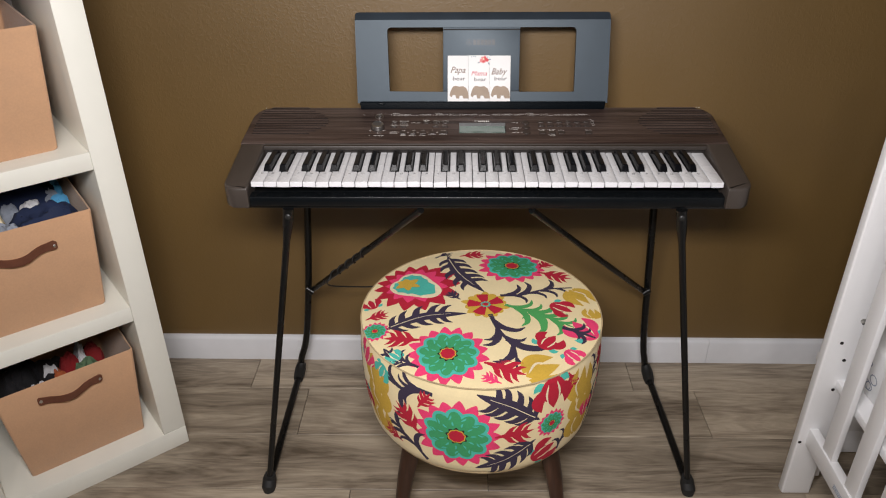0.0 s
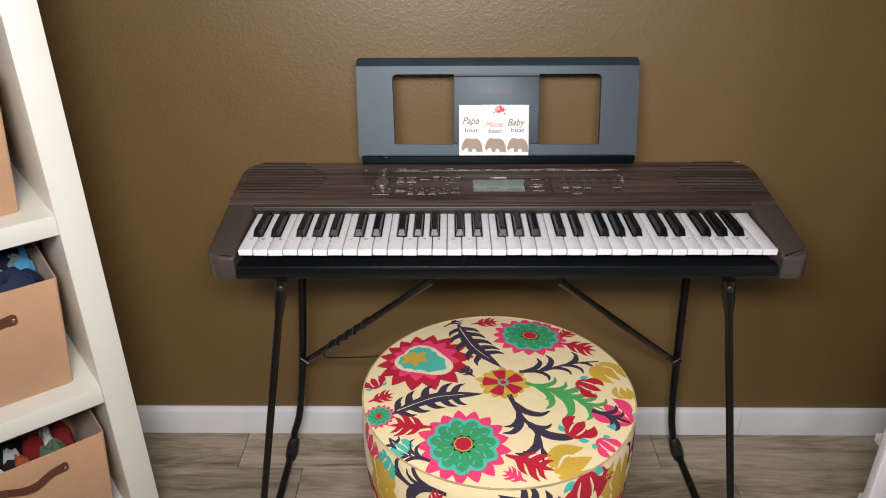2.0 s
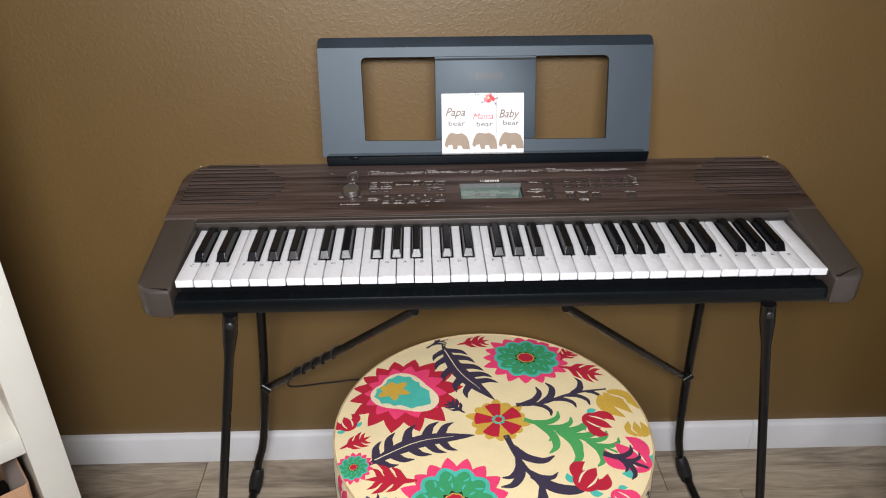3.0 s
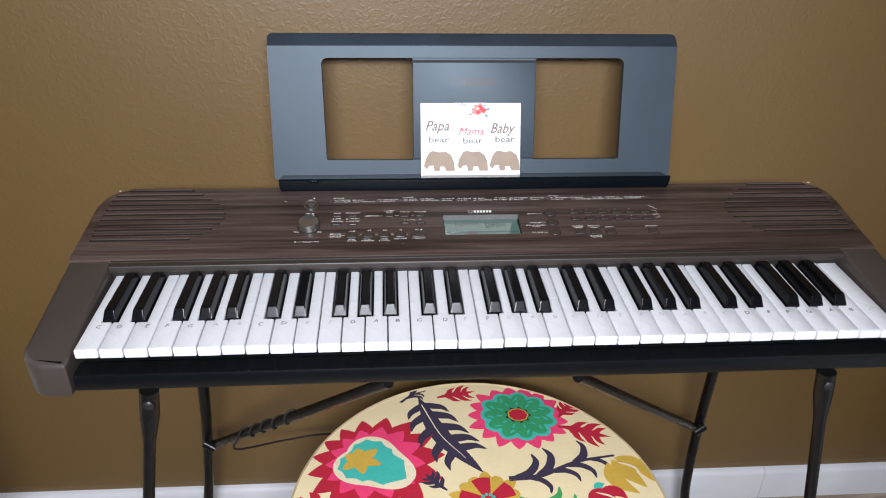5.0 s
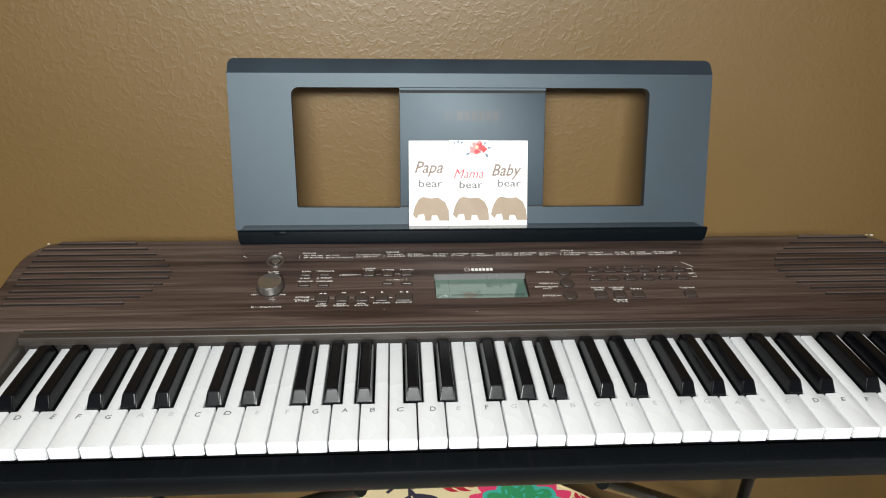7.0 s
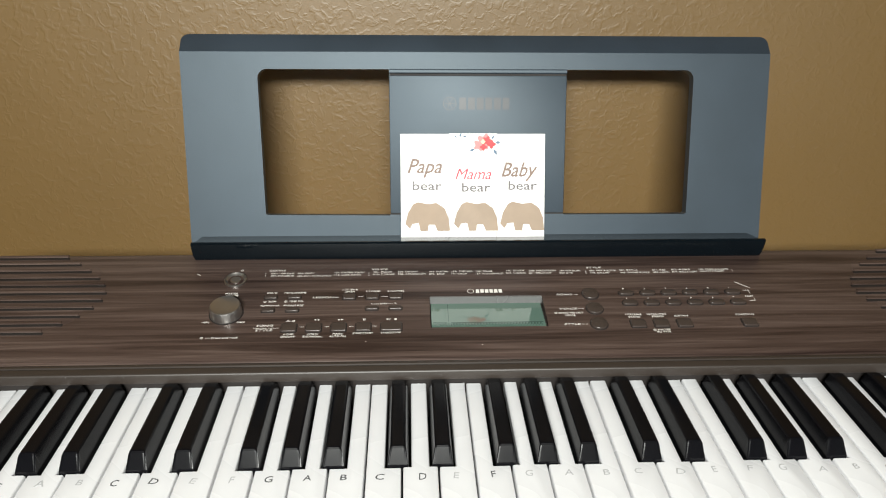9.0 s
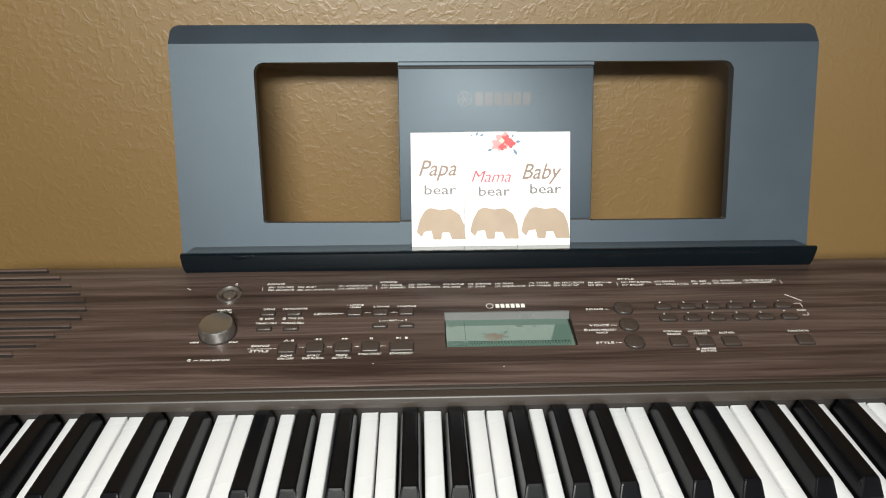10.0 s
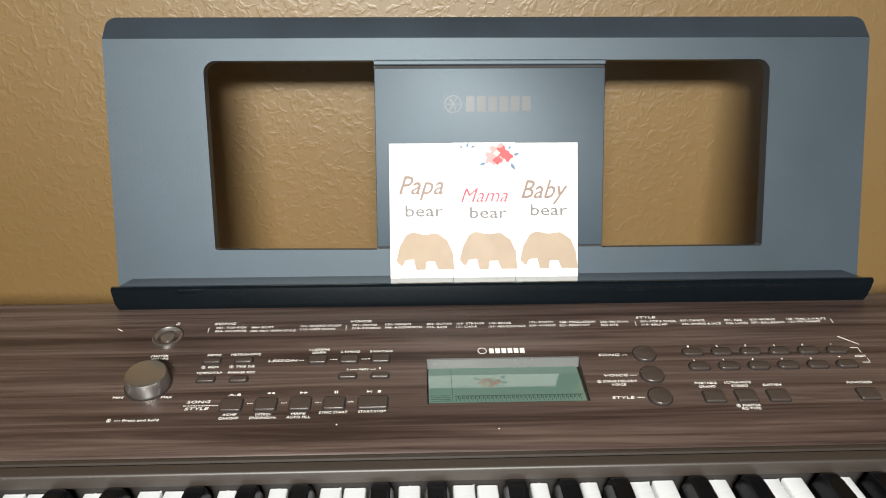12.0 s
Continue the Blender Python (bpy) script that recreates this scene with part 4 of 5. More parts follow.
# the mains lead wound round the strut
a, e = Vector((-0.4065, 0.325, 0.306)), Vector((-0.118, 0.022, 0.682))
axis = (e - a).normalized()
side = axis.cross(Vector((0, 0, 1))).normalized()
over = side.cross(axis)
coil = []
for k in range(61):
    t = 0.24 + 0.34 * k / 60
    ang = 2 * math.pi * 4.6 * k / 60
    r = 0.0074 + 0.0005 * math.sin(k * 0.7)
    coil.append(a.lerp(e, t) + (side * math.cos(ang) + over * math.sin(ang)) * r)
tail = bend([coil[0], coil[0] + Vector((-0.006, 0.0, -0.026)), Vector((-0.285, 0.31, 0.325)), Vector((-0.215, 0.345, 0.300)), Vector((-0.10, 0.40, 0.22)), Vector((0.0, 0.43, 0.06)), Vector((0.05, 0.435, 0.004))], 8)
solid("power_cord", tube(tail[::-1] + coil[1:], 0.0017, 6), M_RUBBER, "thin black power cord wound round the stand's strut", "cable")

# ---- the pouf stool ----
SC = Vector((-0.002, 0.071, 0.0))
R0, Z_SEAM, Z_LOW = 0.2475, 0.4240, 0.1935
stool = thing("pouf_stool", SC, "round floral-print cotton stool with dark tapered wooden legs", "stool")


def top_z(r):
    q = min(1.0, r / R0)
    return Z_SEAM + 0.0115 * (1 - q ** 3.0)


def side_r(z):
    t = (z - Z_LOW) / (Z_SEAM - Z_LOW)
    return R0 + 0.0065 * math.sin(math.pi * min(1, max(0, t))) - 0.012 * (1 - min(1, max(0, t))) ** 1.5 - 0.010 * max(0.0, (0.10 - t) / 0.10) ** 2 - 0.003 * max(0.0, (t - 0.93) / 0.07) ** 2


prof = [(0.001, Z_LOW - 0.004), (R0 - 0.03, Z_LOW - 0.004)] + [(side_r(Z_LOW + (Z_SEAM - Z_LOW) * k / 14), Z_LOW + (Z_SEAM - Z_LOW) * k / 14) for k in range(15)] + [(R0 * q, top_z(R0 * q)) for q in (0.995, 0.985, 0.96, 0.92, 0.86, 0.78, 0.68, 0.56, 0.42, 0.28, 0.14, 0.004)]
cushion = part("cushion", lathe(prof, 96, Matrix.Translation(SC)), M_CREAM, stool, "drum-shaped cushion in cream cotton")
for r, z, rad in ((R0 - 0.0003, Z_SEAM + 0.0002, 0.0015), (side_r(Z_LOW) - 0.002, Z_LOW - 0.001, 0.0030)):
    loop = []
    b = bmesh.new()
    n = 96
    loops = [[SC + Vector(((r + rad * math.cos(q)) * math.cos(2 * math.pi * k / n), (r + rad * math.cos(q)) * math.sin(2 * math.pi * k / n), z + rad * math.sin(q))) for q in (2 * math.pi * j / 8 for j in range(8))] for k in range(n)]
    rings(b, loops + [loops[0]], False, False)
    bmesh.ops.remove_doubles(b, verts=b.verts, dist=1e-5)
    part("piping", b, M_PIPING, cushion, "sewn piping along the seam")
for ax, ay in ((-1, -1), (1, -1), (1, 1), (-1, 1)):
    d = Vector((ax, ay, 0)).normalized()
    part("leg", tube([SC + d * 0.196 + Vector((0, 0, Z_LOW)), SC + d * 0.220 + Vector((0, 0, 0.11)), SC + d * 0.244], [0.0210, 0.0175, 0.0120], 16), M_DARKWOOD, stool, "tapered dark walnut leg")

# The print. Motifs are drawn in metres on the cloth and laid on the top or round the side.


def on_top(u, v, lift):
    r = math.hypot(u, v)
    if r > R0 - 0.001:
        u, v, r = u * (R0 - 0.001) / r, v * (R0 - 0.001) / r, R0 - 0.001
    return SC + Vector((u, v, top_z(r) + lift))


def on_side(u, v, lift):
    v = Z_LOW + (v - 0.208) * (Z_SEAM - Z_LOW) / 0.2315
    v = min(max(v, Z_LOW + 0.004), Z_SEAM - 0.003)
    a, r = u / R0, side_r(v) + lift
    return SC + Vector((r * math.cos(a), r * math.sin(a), v))


motif = {}


def begin(name, label):
    motif.update(name=name, label=label, bm=bmesh.new(), mats=[])


def finish():
    part(motif["name"], motif["bm"], motif["mats"], cushion, motif["label"], flat=True)


def cloth(mat):
    """The mesh of the motif at hand, and the slot of that dye in it."""
    if mat not in motif["mats"]:
        motif["mats"].append(mat)
    return motif["bm"], motif["mats"].index(mat)


def rosette(put, mat, u, v, shape, lift, n=96, squash=1.0, turn=0.0):
    """A closed motif about (u, v) whose radius is shape(angle)."""
    bm, slot = cloth(mat)
    c = bm.verts.new(put(u, v, lift))
    prev = None
    ca, sa = math.cos(turn), math.sin(turn)
    for f in (0.25, 0.5, 0.75, 1.0):
        row = []
        for k in range(n):
            a = 2 * math.pi * k / n
            r = shape(a) * f
            x, y = r * math.cos(a), r * math.sin(a) * squash
            row.append(bm.verts.new(put(u + x * ca - y * sa, v + x * sa + y * ca, lift)))
        for k in range(n):
            j = (k + 1) % n
            bm.faces.new((c, row[k], row[j]) if prev is None else (prev[k], row[k], row[j], prev[j])).material_index = slot
        prev = row


def petals(r, n, depth, sharp=1.0, start=0.0, jitter=0.0, seed=0):
    rng = random.Random(seed)
    amp = [1 + rng.uniform(-jitter, jitter) for _ in range(n)]

    def shape(a):
        q = ((a + start) * n / (2 * math.pi)) % n
        f = abs(q - int(q) - 0.5) * 2
        return r * (1 - depth * f ** sharp) * (1 + (amp[int(q) % n] - 1) * (1 - f))
    return shape


def ribbon(put, mat, path, width, lift, steps=9, across=3):
    """A strip along a curve whose half width is width(t, side)."""
    bm, slot = cloth(mat)
    pts = [Vector(p).to_2d() for p in bend([(p[0], p[1], 0) for p in path], steps)]
    rows, n = [], len(pts)
    for i, p in enumerate(pts):
        t = (pts[min(i + 1, n - 1)] - pts[max(i - 1, 0)]).normalized()
        nn = Vector((-t.y, t.x))
        q = i / (n - 1)
        wl_, wr_ = width(q, 1), width(q, -1)
        row = [p - nn * wr_ * (across - k) / across for k in range(across)] + [p] + [p + nn * wl_ * (k + 1) / across for k in range(across)]
        rows.append([bm.verts.new(put(c.x, c.y, lift)) for c in row])
    for a, c in zip(rows, rows[1:]):
        for k in range(len(a) - 1):
            bm.faces.new((a[k], c[k], c[k + 1], a[k + 1])).material_index = slot


def stem(w0, w1):
    return lambda t, s: w0 + (w1 - w0) * t


def blade(w, p=0.8):
    return lambda t, s: w * math.sin(math.pi * min(1, t ** p)) + 0.0003


def feather(put, mat, p0, p1, curve, w, lift, lobes=6, rib=D_CREAM):
    """A dark leaf whose slender lobes sweep forward on either side of a pale midrib."""
    p0, p1 = Vector(p0), Vector(p1)
    d = p1 - p0
    nn = Vector((-d.y, d.x)).normalized()
    mid = (p0 + p1) / 2 + nn * curve
    spine = bend([(*p0, 0), (*mid, 0), (*p1, 0)], 12)
    ribbon(put, mat, [p0, mid, p1], lambda t, s: 0.0010 + w * 0.34 * max(0.0, math.sin(math.pi * t)) ** 0.9, lift)
    lobes = max(3, lobes - 1)
    for k in range(lobes):
        t = 0.14 + 0.60 * k / max(1, lobes - 1)
        i = int(t * (len(spine) - 1))
        q = spine[i].to_2d()
        tt = (spine[min(len(spine) - 1, i + 1)].to_2d() - q).normalized()
        n2 = Vector((-tt.y, tt.x))
        size = w * 0.86 * (0.62 + 0.45 * math.sin(math.pi * (t * 0.9 + 0.08)))
        for s in (-1, 1):
            g = size * (1.0 if s > 0 else 0.92)
            ribbon(put, mat, [q + n2 * s * g * 0.02 - tt * g * 0.10, q + n2 * s * g * 0.46 + tt * g * 0.16, q + n2 * s * g * 0.86 + tt * g * 0.40, q + n2 * s * g * 1.12 + tt * g * 0.86], lambda t_, s_: g * (0.25 if s_ == s else 0.20) * max(0.0, math.sin(math.pi * min(1, t_ * 0.72 + 0.28))) ** 0.9 + 0.0002, lift + 0.00004 * (k + 1), 6, 2)
    if rib:
        ribbon(put, rib, [p0.lerp(p1, 0.10) + nn * curve * 0.35, mid, p0.lerp(p1, 0.82) + nn * curve * 0.5], stem(0.0009, 0.0004), lift + 0.0006)


def branch(put, mat, path, w, lift, tips):
    """A tapering stem with curled leaflets; tips: (place along, side, length)."""
    ribbon(put, mat, path, stem(w * 0.52, w * 0.22), lift)
    sp = bend([(p[0], p[1], 0) for p in path], 10)
    for t, s, ln in list(tips) + [(min(0.93, t + 0.12), -s, ln * 0.72) for t, s, ln in tips]:
        i = min(len(sp) - 2, int(t * (len(sp) - 1)))
        q, tt = sp[i].to_2d(), (sp[i + 1].to_2d() - sp[i].to_2d()).normalized()
        n2 = Vector((-tt.y, tt.x)) * s
        ribbon(put, mat, [q - tt * ln * 0.1, q + tt * ln * 0.40 + n2 * ln * 0.22, q + tt * ln * 0.66 + n2 * ln * 0.62, q + tt * ln * 0.58 + n2 * ln * 0.98], lambda t_, s_: ln * 0.125 * max(0.0, math.sin(math.pi * min(1, t_ * 0.72 + 0.24))) + 0.0003, lift + 0.00005, 6, 2)


def big_flower(put, u, v, r, squash=1.0, turn=0.0):
    rosette(put, D_PINK, u, v, petals(r, 17, 0.20, 1.2, turn, 0.05, 3), 0.0003, 170, squash)
    rosette(put, D_TEAL, u, v, petals(r * 0.755, 11, 0.12, 2.0, turn + 0.2, 0.05, 5), 0.0006, 110, squash)
    rosette(put, D_GREEN, u, v, petals(r * 0.68, 11, 0.24, 2.2, turn + 0.2, 0.05, 5), 0.0009, 110, squash)
    for k in range(11):
        a = turn + 0.5 + 2 * math.pi * k / 11
        for q in (0.30, 0.47):
            ribbon(put, D_TEAL, [(u + r * q * math.cos(a + 0.14 * (q > 0.4)), v + r * q * math.sin(a + 0.14 * (q > 0.4)) * squash), (u + r * (q + 0.07) * math.cos(a + 0.02), v + r * (q + 0.07) * math.sin(a + 0.02) * squash), (u + r * (q + 0.13) * math.cos(a), v + r * (q + 0.13) * math.sin(a) * squash)], blade(r * 0.016), 0.0011, 4, 1)
    rosette(put, D_BLACK, u, v, petals(r * 0.265, 9, 0.30, 1.0, turn), 0.0012, 72, squash)
    rosette(put, D_GOLD, u, v, petals(r * 0.205, 9, 0.10, 2.0, turn), 0.0014, 72, squash)
    rosette(put, D_RED, u, v, petals(r * 0.178, 9, 0.10, 2.0, turn), 0.0016, 72, squash)


def sprig(put, u, v, size, turn, mat=D_RED):
    """A small leaf with forward-swept lobes."""
    c, s = math.cos(turn), math.sin(turn)

    def at(x, y):
        return (u + (x * c - y * s) * size, v + (x * s + y * c) * size)
    ribbon(put, mat, [at(-0.95, 0.0), at(-0.2, 0.05), at(0.4, 0.0), at(1.0, 0.06)], lambda t, sd: size * (0.05 + 0.13 * math.sin(math.pi * t)) * (1 - t ** 6), 0.0003, 6, 2)
    for k, (x, ln) in enumerate(((-0.55, 0.62), (-0.15, 0.72), (0.25, 0.52))):
        for y in (-1, 1):
            ribbon(put, mat, [at(x, 0), at(x + ln * 0.40, y * ln * 0.34), at(x + ln * 0.62, y * ln * 0.66), at(x + ln * 1.05, y * ln * 0.92)], lambda t, sd: size * ln * 0.20 * math.sin(math.pi * min(1, t * 0.85 + 0.15)) + 0.0002, 0.00035 + 0.00004 * k, 5, 2)


def tulip(put, u, v, size, turn, mat=D_RED):
    c, s = math.cos(turn), math.sin(turn)

    def at(x, y):
        return (u + (x * c - y * s) * size, v + (x * s + y * c) * size)
    for y in (-0.75, 0.75):
        ribbon(put, D_TEAL, [at(-0.2, y * 0.4), at(-0.35, y * 0.9), at(-0.15, y * 1.25)], blade(size * 0.2), 0.0002, 4, 2)
    rosette(put, mat, *at(0, 0), lambda a: size * 0.62, 0.0004, 36, 1.0, turn)
    for y in (-0.5, 0.0, 0.5):
        ribbon(put, mat, [at(-0.2, y * 0.9), at(0.45, y * 1.5), at(1.0, y * 1.2)], blade(size * 0.30), 0.0005, 5, 2)
    for y in (-0.22, 0.22):
        ribbon(put, D_CREAM, [at(-0.35, y), at(0.2, y * 1.5), at(0.65, y * 1.2)], blade(size * 0.045), 0.0009, 5, 1)


def gold_bud(put, u, v, size, turn):
    c, s = math.cos(turn), math.sin(turn)

    def at(x, y):
        return (u + (x * c - y * s) * size, v + (x * s + y * c) * size)
    for y in (-0.45, 0.0, 0.45):
        ribbon(put, D_GOLD, [at(-0.7, y * 0.5), at(0.1, y * 1.5), at(1.0, y * 1.1)], blade(size * 0.36), 0.0004, 6, 2)
    ribbon(put, D_CREAM, [at(-0.5, 0.1), at(0.1, 0.45), at(0.6, 0.2)], blade(size * 0.05), 0.0009, 5, 1)


def heart_flower(put, u, v, turn):
    """A large crimson bloom round a pointed teal heart."""
    def star(r, n, d):
        return lambda a: r * (1 + 0.18 * math.cos(a)) * (1 - d * abs(((a * n / (2 * math.pi)) % 1) - 0.5) * 2)
    rosette(put, D_RED, u, v, star(0.094, 15, 0.24), 0.0003, 150, 1.0, turn)
    rosette(put, D_PINK, u, v, star(0.069, 13, 0.24), 0.0006, 130, 1.0, turn + 0.2)

    def heart(r):
        return lambda a: r * (0.62 + 0.62 * max(0.0, math.cos(a)) ** 5 + 0.18 * abs(math.sin(a)) - 0.14 * max(0.0, -math.cos(a)) ** 3)
    rosette(put, D_CREAM, u - 0.004, v, heart(0.064), 0.0009, 72, 0.9, turn)
    rosette(put, D_TEAL, u - 0.004, v, lambda a: heart(0.056)(a) * (1 - 0.10 * abs(math.sin(a * 6))), 0.0012, 96, 0.9, turn)
    rosette(put, D_GOLD, u - 0.010, v, petals(0.028, 6, 0.40, 1.0, 0.3, 0.2, 2), 0.0015, 72, 0.9, turn)


def daisy(put, u, v):
    rosette(put, D_GOLD, u, v, petals(0.047, 14, 0.18, 1.5, 0, 0.12, 8), 0.0003, 140)
    for k in range(5):
        a = 0.5 + 2 * math.pi * k / 5
        ca, sa = math.cos(a), math.sin(a)
        ribbon(put, D_RED, [(u + 0.006 * ca, v + 0.006 * sa), (u + 0.022 * ca, v + 0.022 * sa), (u + 0.038 * ca, v + 0.038 * sa)], lambda t, s: 0.004 + 0.010 * t ** 0.8 if t < 0.96 else 0.004, 0.0006, 6, 2)
        for q in (0, 0.62):
            rosette(put, D_TEAL, u + 0.0085 * math.cos(a + q), v + 0.0085 * math.sin(a + q), lambda a_: 0.0024, 0.0010, 12)
    rosette(put, D_RED, u, v, lambda a: 0.0055, 0.0012, 20)


def draw(kind, *spec):
    name, label = {big_flower: ("printed_flower", "green and teal flower with pink petals"), heart_flower: ("printed_bloom", "crimson bloom round a teal heart"), daisy: ("printed_daisy", "gold daisy with red petals"),
                   feather: ("printed_leaf", "aubergine feathered leaf"), branch: ("printed_branch", "curling printed branch"), tulip: ("printed_tulip", "printed tulip"), gold_bud: ("printed_bud", "gold printed bud"), sprig: ("printed_sprig", "crimson printed sprig")}[kind]
    begin(name, label)
    kind(*spec)
    finish()


def A(deg):
    return math.radians(deg) * R0


T, W = on_top, on_side
draw(big_flower, T, -0.066, -0.156, 0.079, 1.04)
draw(big_flower, T, 0.074, 0.164, 0.077, 0.95, 0.4)
draw(heart_flower, T, -0.148, 0.086, -0.62)
draw(daisy, T, 0.010, 0.004)
draw(feather, T, D_INK, (-0.072, 0.214), (0.008, 0.052), -0.014, 0.038, 0.0003, 6)
draw(feather, T, D_INK, (-0.196, -0.080), (-0.030, -0.028), 0.016, 0.035, 0.0003, 6)
draw(branch, T, D_INK, [(0.018, -0.030), (0.034, -0.085), (0.060, -0.138), (0.062, -0.196)], 0.0095, 0.0003, [(0.18, 1, 0.055), (0.36, -1, 0.050), (0.56, 1, 0.070), (0.74, -1, 0.034)])
draw(branch, T, D_INK, [(0.042, 0.038), (0.086, 0.042), (0.140, 0.066), (0.198, 0.080)], 0.0085, 0.0003, [(0.12, 1, 0.044), (0.36, 1, 0.046), (0.60, -1, 0.036), (0.68, 1, 0.038)])
draw(branch, T, D_LEAF, [(0.050, 0.004), (0.092, -0.017), (0.135, -0.040), (0.186, -0.068)], 0.0085, 0.0003, [(0.14, 1, 0.042), (0.20, -1, 0.054), (0.42, 1, 0.050), (0.46, -1, 0.062), (0.70, 1, 0.036), (0.74, -1, 0.044)])
draw(tulip, T, 0.160, 0.000, 0.030, -0.5)
draw(tulip, T, 0.124, -0.122, 0.031, 0.9)
draw(tulip, T, 0.206, -0.080, 0.040, 2.2, D_PINK)
draw(branch, T, D_INK, [(0.160, -0.070), (0.186, -0.080), (0.222, -0.095)], 0.011, 0.0010, [(0.3, 1, 0.034), (0.5, -1, 0.034)])
draw(gold_bud, T, 0.104, -0.200, 0.044, 0.5)
draw(gold_bud, T, 0.206, 0.050, 0.036, -0.9)
draw(sprig, T, -0.156, -0.108, 0.040, 3.0)
draw(sprig, T, 0.040, -0.196, 0.044, -0.4)
draw(sprig, T, 0.166, 0.128, 0.040, -0.3)
draw(sprig, T, -0.014, 0.218, 0.032, 0.2)
draw(big_flower, T, -0.212, -0.080, 0.030)
draw(feather, T, D_INK, (-0.150, -0.178), (-0.190, -0.134), 0.004, 0.018, 0.0003, 3)
draw(tulip, T, -0.165, -0.160, 0.018, 2.4, D_TEAL)
draw(big_flower, W, A(-101.3), 0.324, 0.086, 1.0, 0.15)
draw(big_flower, W, A(-58.5), 0.330, 0.033, 1.0)
for a0 in (-41, -146):
    draw(gold_bud, W, A(a0), 0.380, 0.044, 1.35)
    draw(gold_bud, W, A(a0 + 2), 0.330, 0.042, 1.8)
    draw(gold_bud, W, A(a0 + 1), 0.275, 0.040, 1.4)
draw(tulip, W, A(-59), 0.412, 0.044, -1.5)
draw(feather, W, D_INK, (A(-65), 0.350), (A(-93), 0.428), -0.008, 0.036, 0.0003)
draw(feather, W, D_INK, (A(-66), 0.300), (A(-93), 0.236), 0.008, 0.034, 0.0003)
draw(sprig, W, A(-76), 0.326, 0.040, 0.05)
draw(sprig, W, A(-124.5), 0.332, 0.042, 2.3)
draw(tulip, W, A(-62), 0.250, 0.036, 0.5)
draw(branch, W, D_INK, [(A(-112), 0.412), (A(-121), 0.414), (A(-129), 0.398), (A(-136), 0.415)], 0.0085, 0.0003, [(0.2, 1, 0.052), (0.42, -1, 0.030), (0.52, 1, 0.052), (0.8, 1, 0.036)])
draw(branch, W, D_INK, [(A(-116), 0.232), (A(-122), 0.262), (A(-131), 0.292), (A(-137), 0.300)], 0.0080, 0.0003, [(0.25, -1, 0.048), (0.5, 1, 0.040), (0.6, -1, 0.044)])
draw(tulip, W, A(-155), 0.402, 0.032, 1.2, D_PINK)
draw(tulip, W, A(-160), 0.300, 0.034, -1.2)
draw(branch, W, D_INK, [(A(-30), 0.240), (A(-27), 0.30), (A(-32), 0.36), (A(-27), 0.42)], 0.0080, 0.0003, [(0.2, 1, 0.036), (0.4, -1, 0.036), (0.6, 1, 0.036), (0.8, -1, 0.036)])
draw(tulip, T, -0.226, 0.010, 0.022, 2.0)
draw(sprig, T, -0.212, -0.030, 0.026, 0.4)
draw(branch, T, D_INK, [(-0.120, -0.190), (-0.150, -0.170), (-0.176, -0.150)], 0.006, 0.0003, [(0.2, 1, 0.030), (0.5, -1, 0.026)])
draw(sprig, T, 0.014, -0.222, 0.022, 2.6, D_PINK)
draw(tulip, T, 0.168, -0.150, 0.024, -0.8, D_PINK)
draw(branch, T, D_INK, [(-0.100, 0.205), (-0.082, 0.222), (-0.060, 0.232)], 0.005, 0.0003, [(0.3, -1, 0.022), (0.5, 1, 0.020)])
draw(sprig, T, 0.150, 0.178, 0.026, 0.9)
draw(sprig, T, -0.056, 0.038, 0.022, 2.3, D_INK)
draw(gold_bud, T, 0.226, -0.018, 0.020, 1.6)
draw(sprig, W, A(-136), 0.262, 0.030, 2.8)
draw(sprig, W, A(-116), 0.392, 0.026, 1.0)
draw(tulip, W, A(-140), 0.412, 0.024, -2.0, D_TEAL)
draw(branch, W, D_INK, [(A(-52), 0.238), (A(-50), 0.27), (A(-47), 0.30)], 0.006, 0.0003, [(0.2, 1, 0.028), (0.5, -1, 0.028)])
draw(sprig, W, A(-48), 0.408, 0.028, -1.2)
draw(tulip, W, A(-34), 0.300, 0.026, 1.4, D_PINK)
# the print goes on round the back
for k, a0 in enumerate((-5, 40, 85, 130, 165)):
    draw(big_flower, W, A(a0), 0.340 if k % 2 else 0.318, 0.074)
    draw(feather, W, D_INK, (A(a0 + 19), 0.245), (A(a0 + 26), 0.400), 0.006, 0.026, 0.0003)
    draw(sprig, W, A(a0 - 16), 0.395, 0.034, 1.2 + k)
    if k % 2:
        draw(gold_bud, W, A(a0 + 15), 0.405, 0.030, 1.0)

# ---- the cube shelf with its bins ----
SH = Vector((-0.702, 0.119, 0))
SHELF_TURN = math.degrees(math.atan2(0.629, 0.777))
# shelf frame: x along the front (0 at the outer right edge, to the left negative), y into the shelf, z up
SHELF = pose(SH.x, SH.y, 0, 0, 0, SHELF_TURN)
UP_W, SH_T, IN_W, DEEP = 0.052, 0.036, 0.335, 0.385
X1, X0 = -UP_W, -UP_W - IN_W
shelf = thing("cube_shelf", SH, "tall white laminate cube shelf holding tan fabric bins", "shelf")
part("upright", box(-UP_W, 0, 0, DEEP, 0.0505, 1.49, bevel=0.0012, m=SHELF), M_LAMINATE, shelf)
part("upright", box(X0 - UP_W, X0, 0, DEEP, 0.0505, 1.49, bevel=0.0012, m=SHELF), M_LAMINATE, shelf)
part("base_board", box(X0 - UP_W, 0, 0, DEEP, 0, 0.050, bevel=0.0012, m=SHELF), M_LAMINATE, shelf)
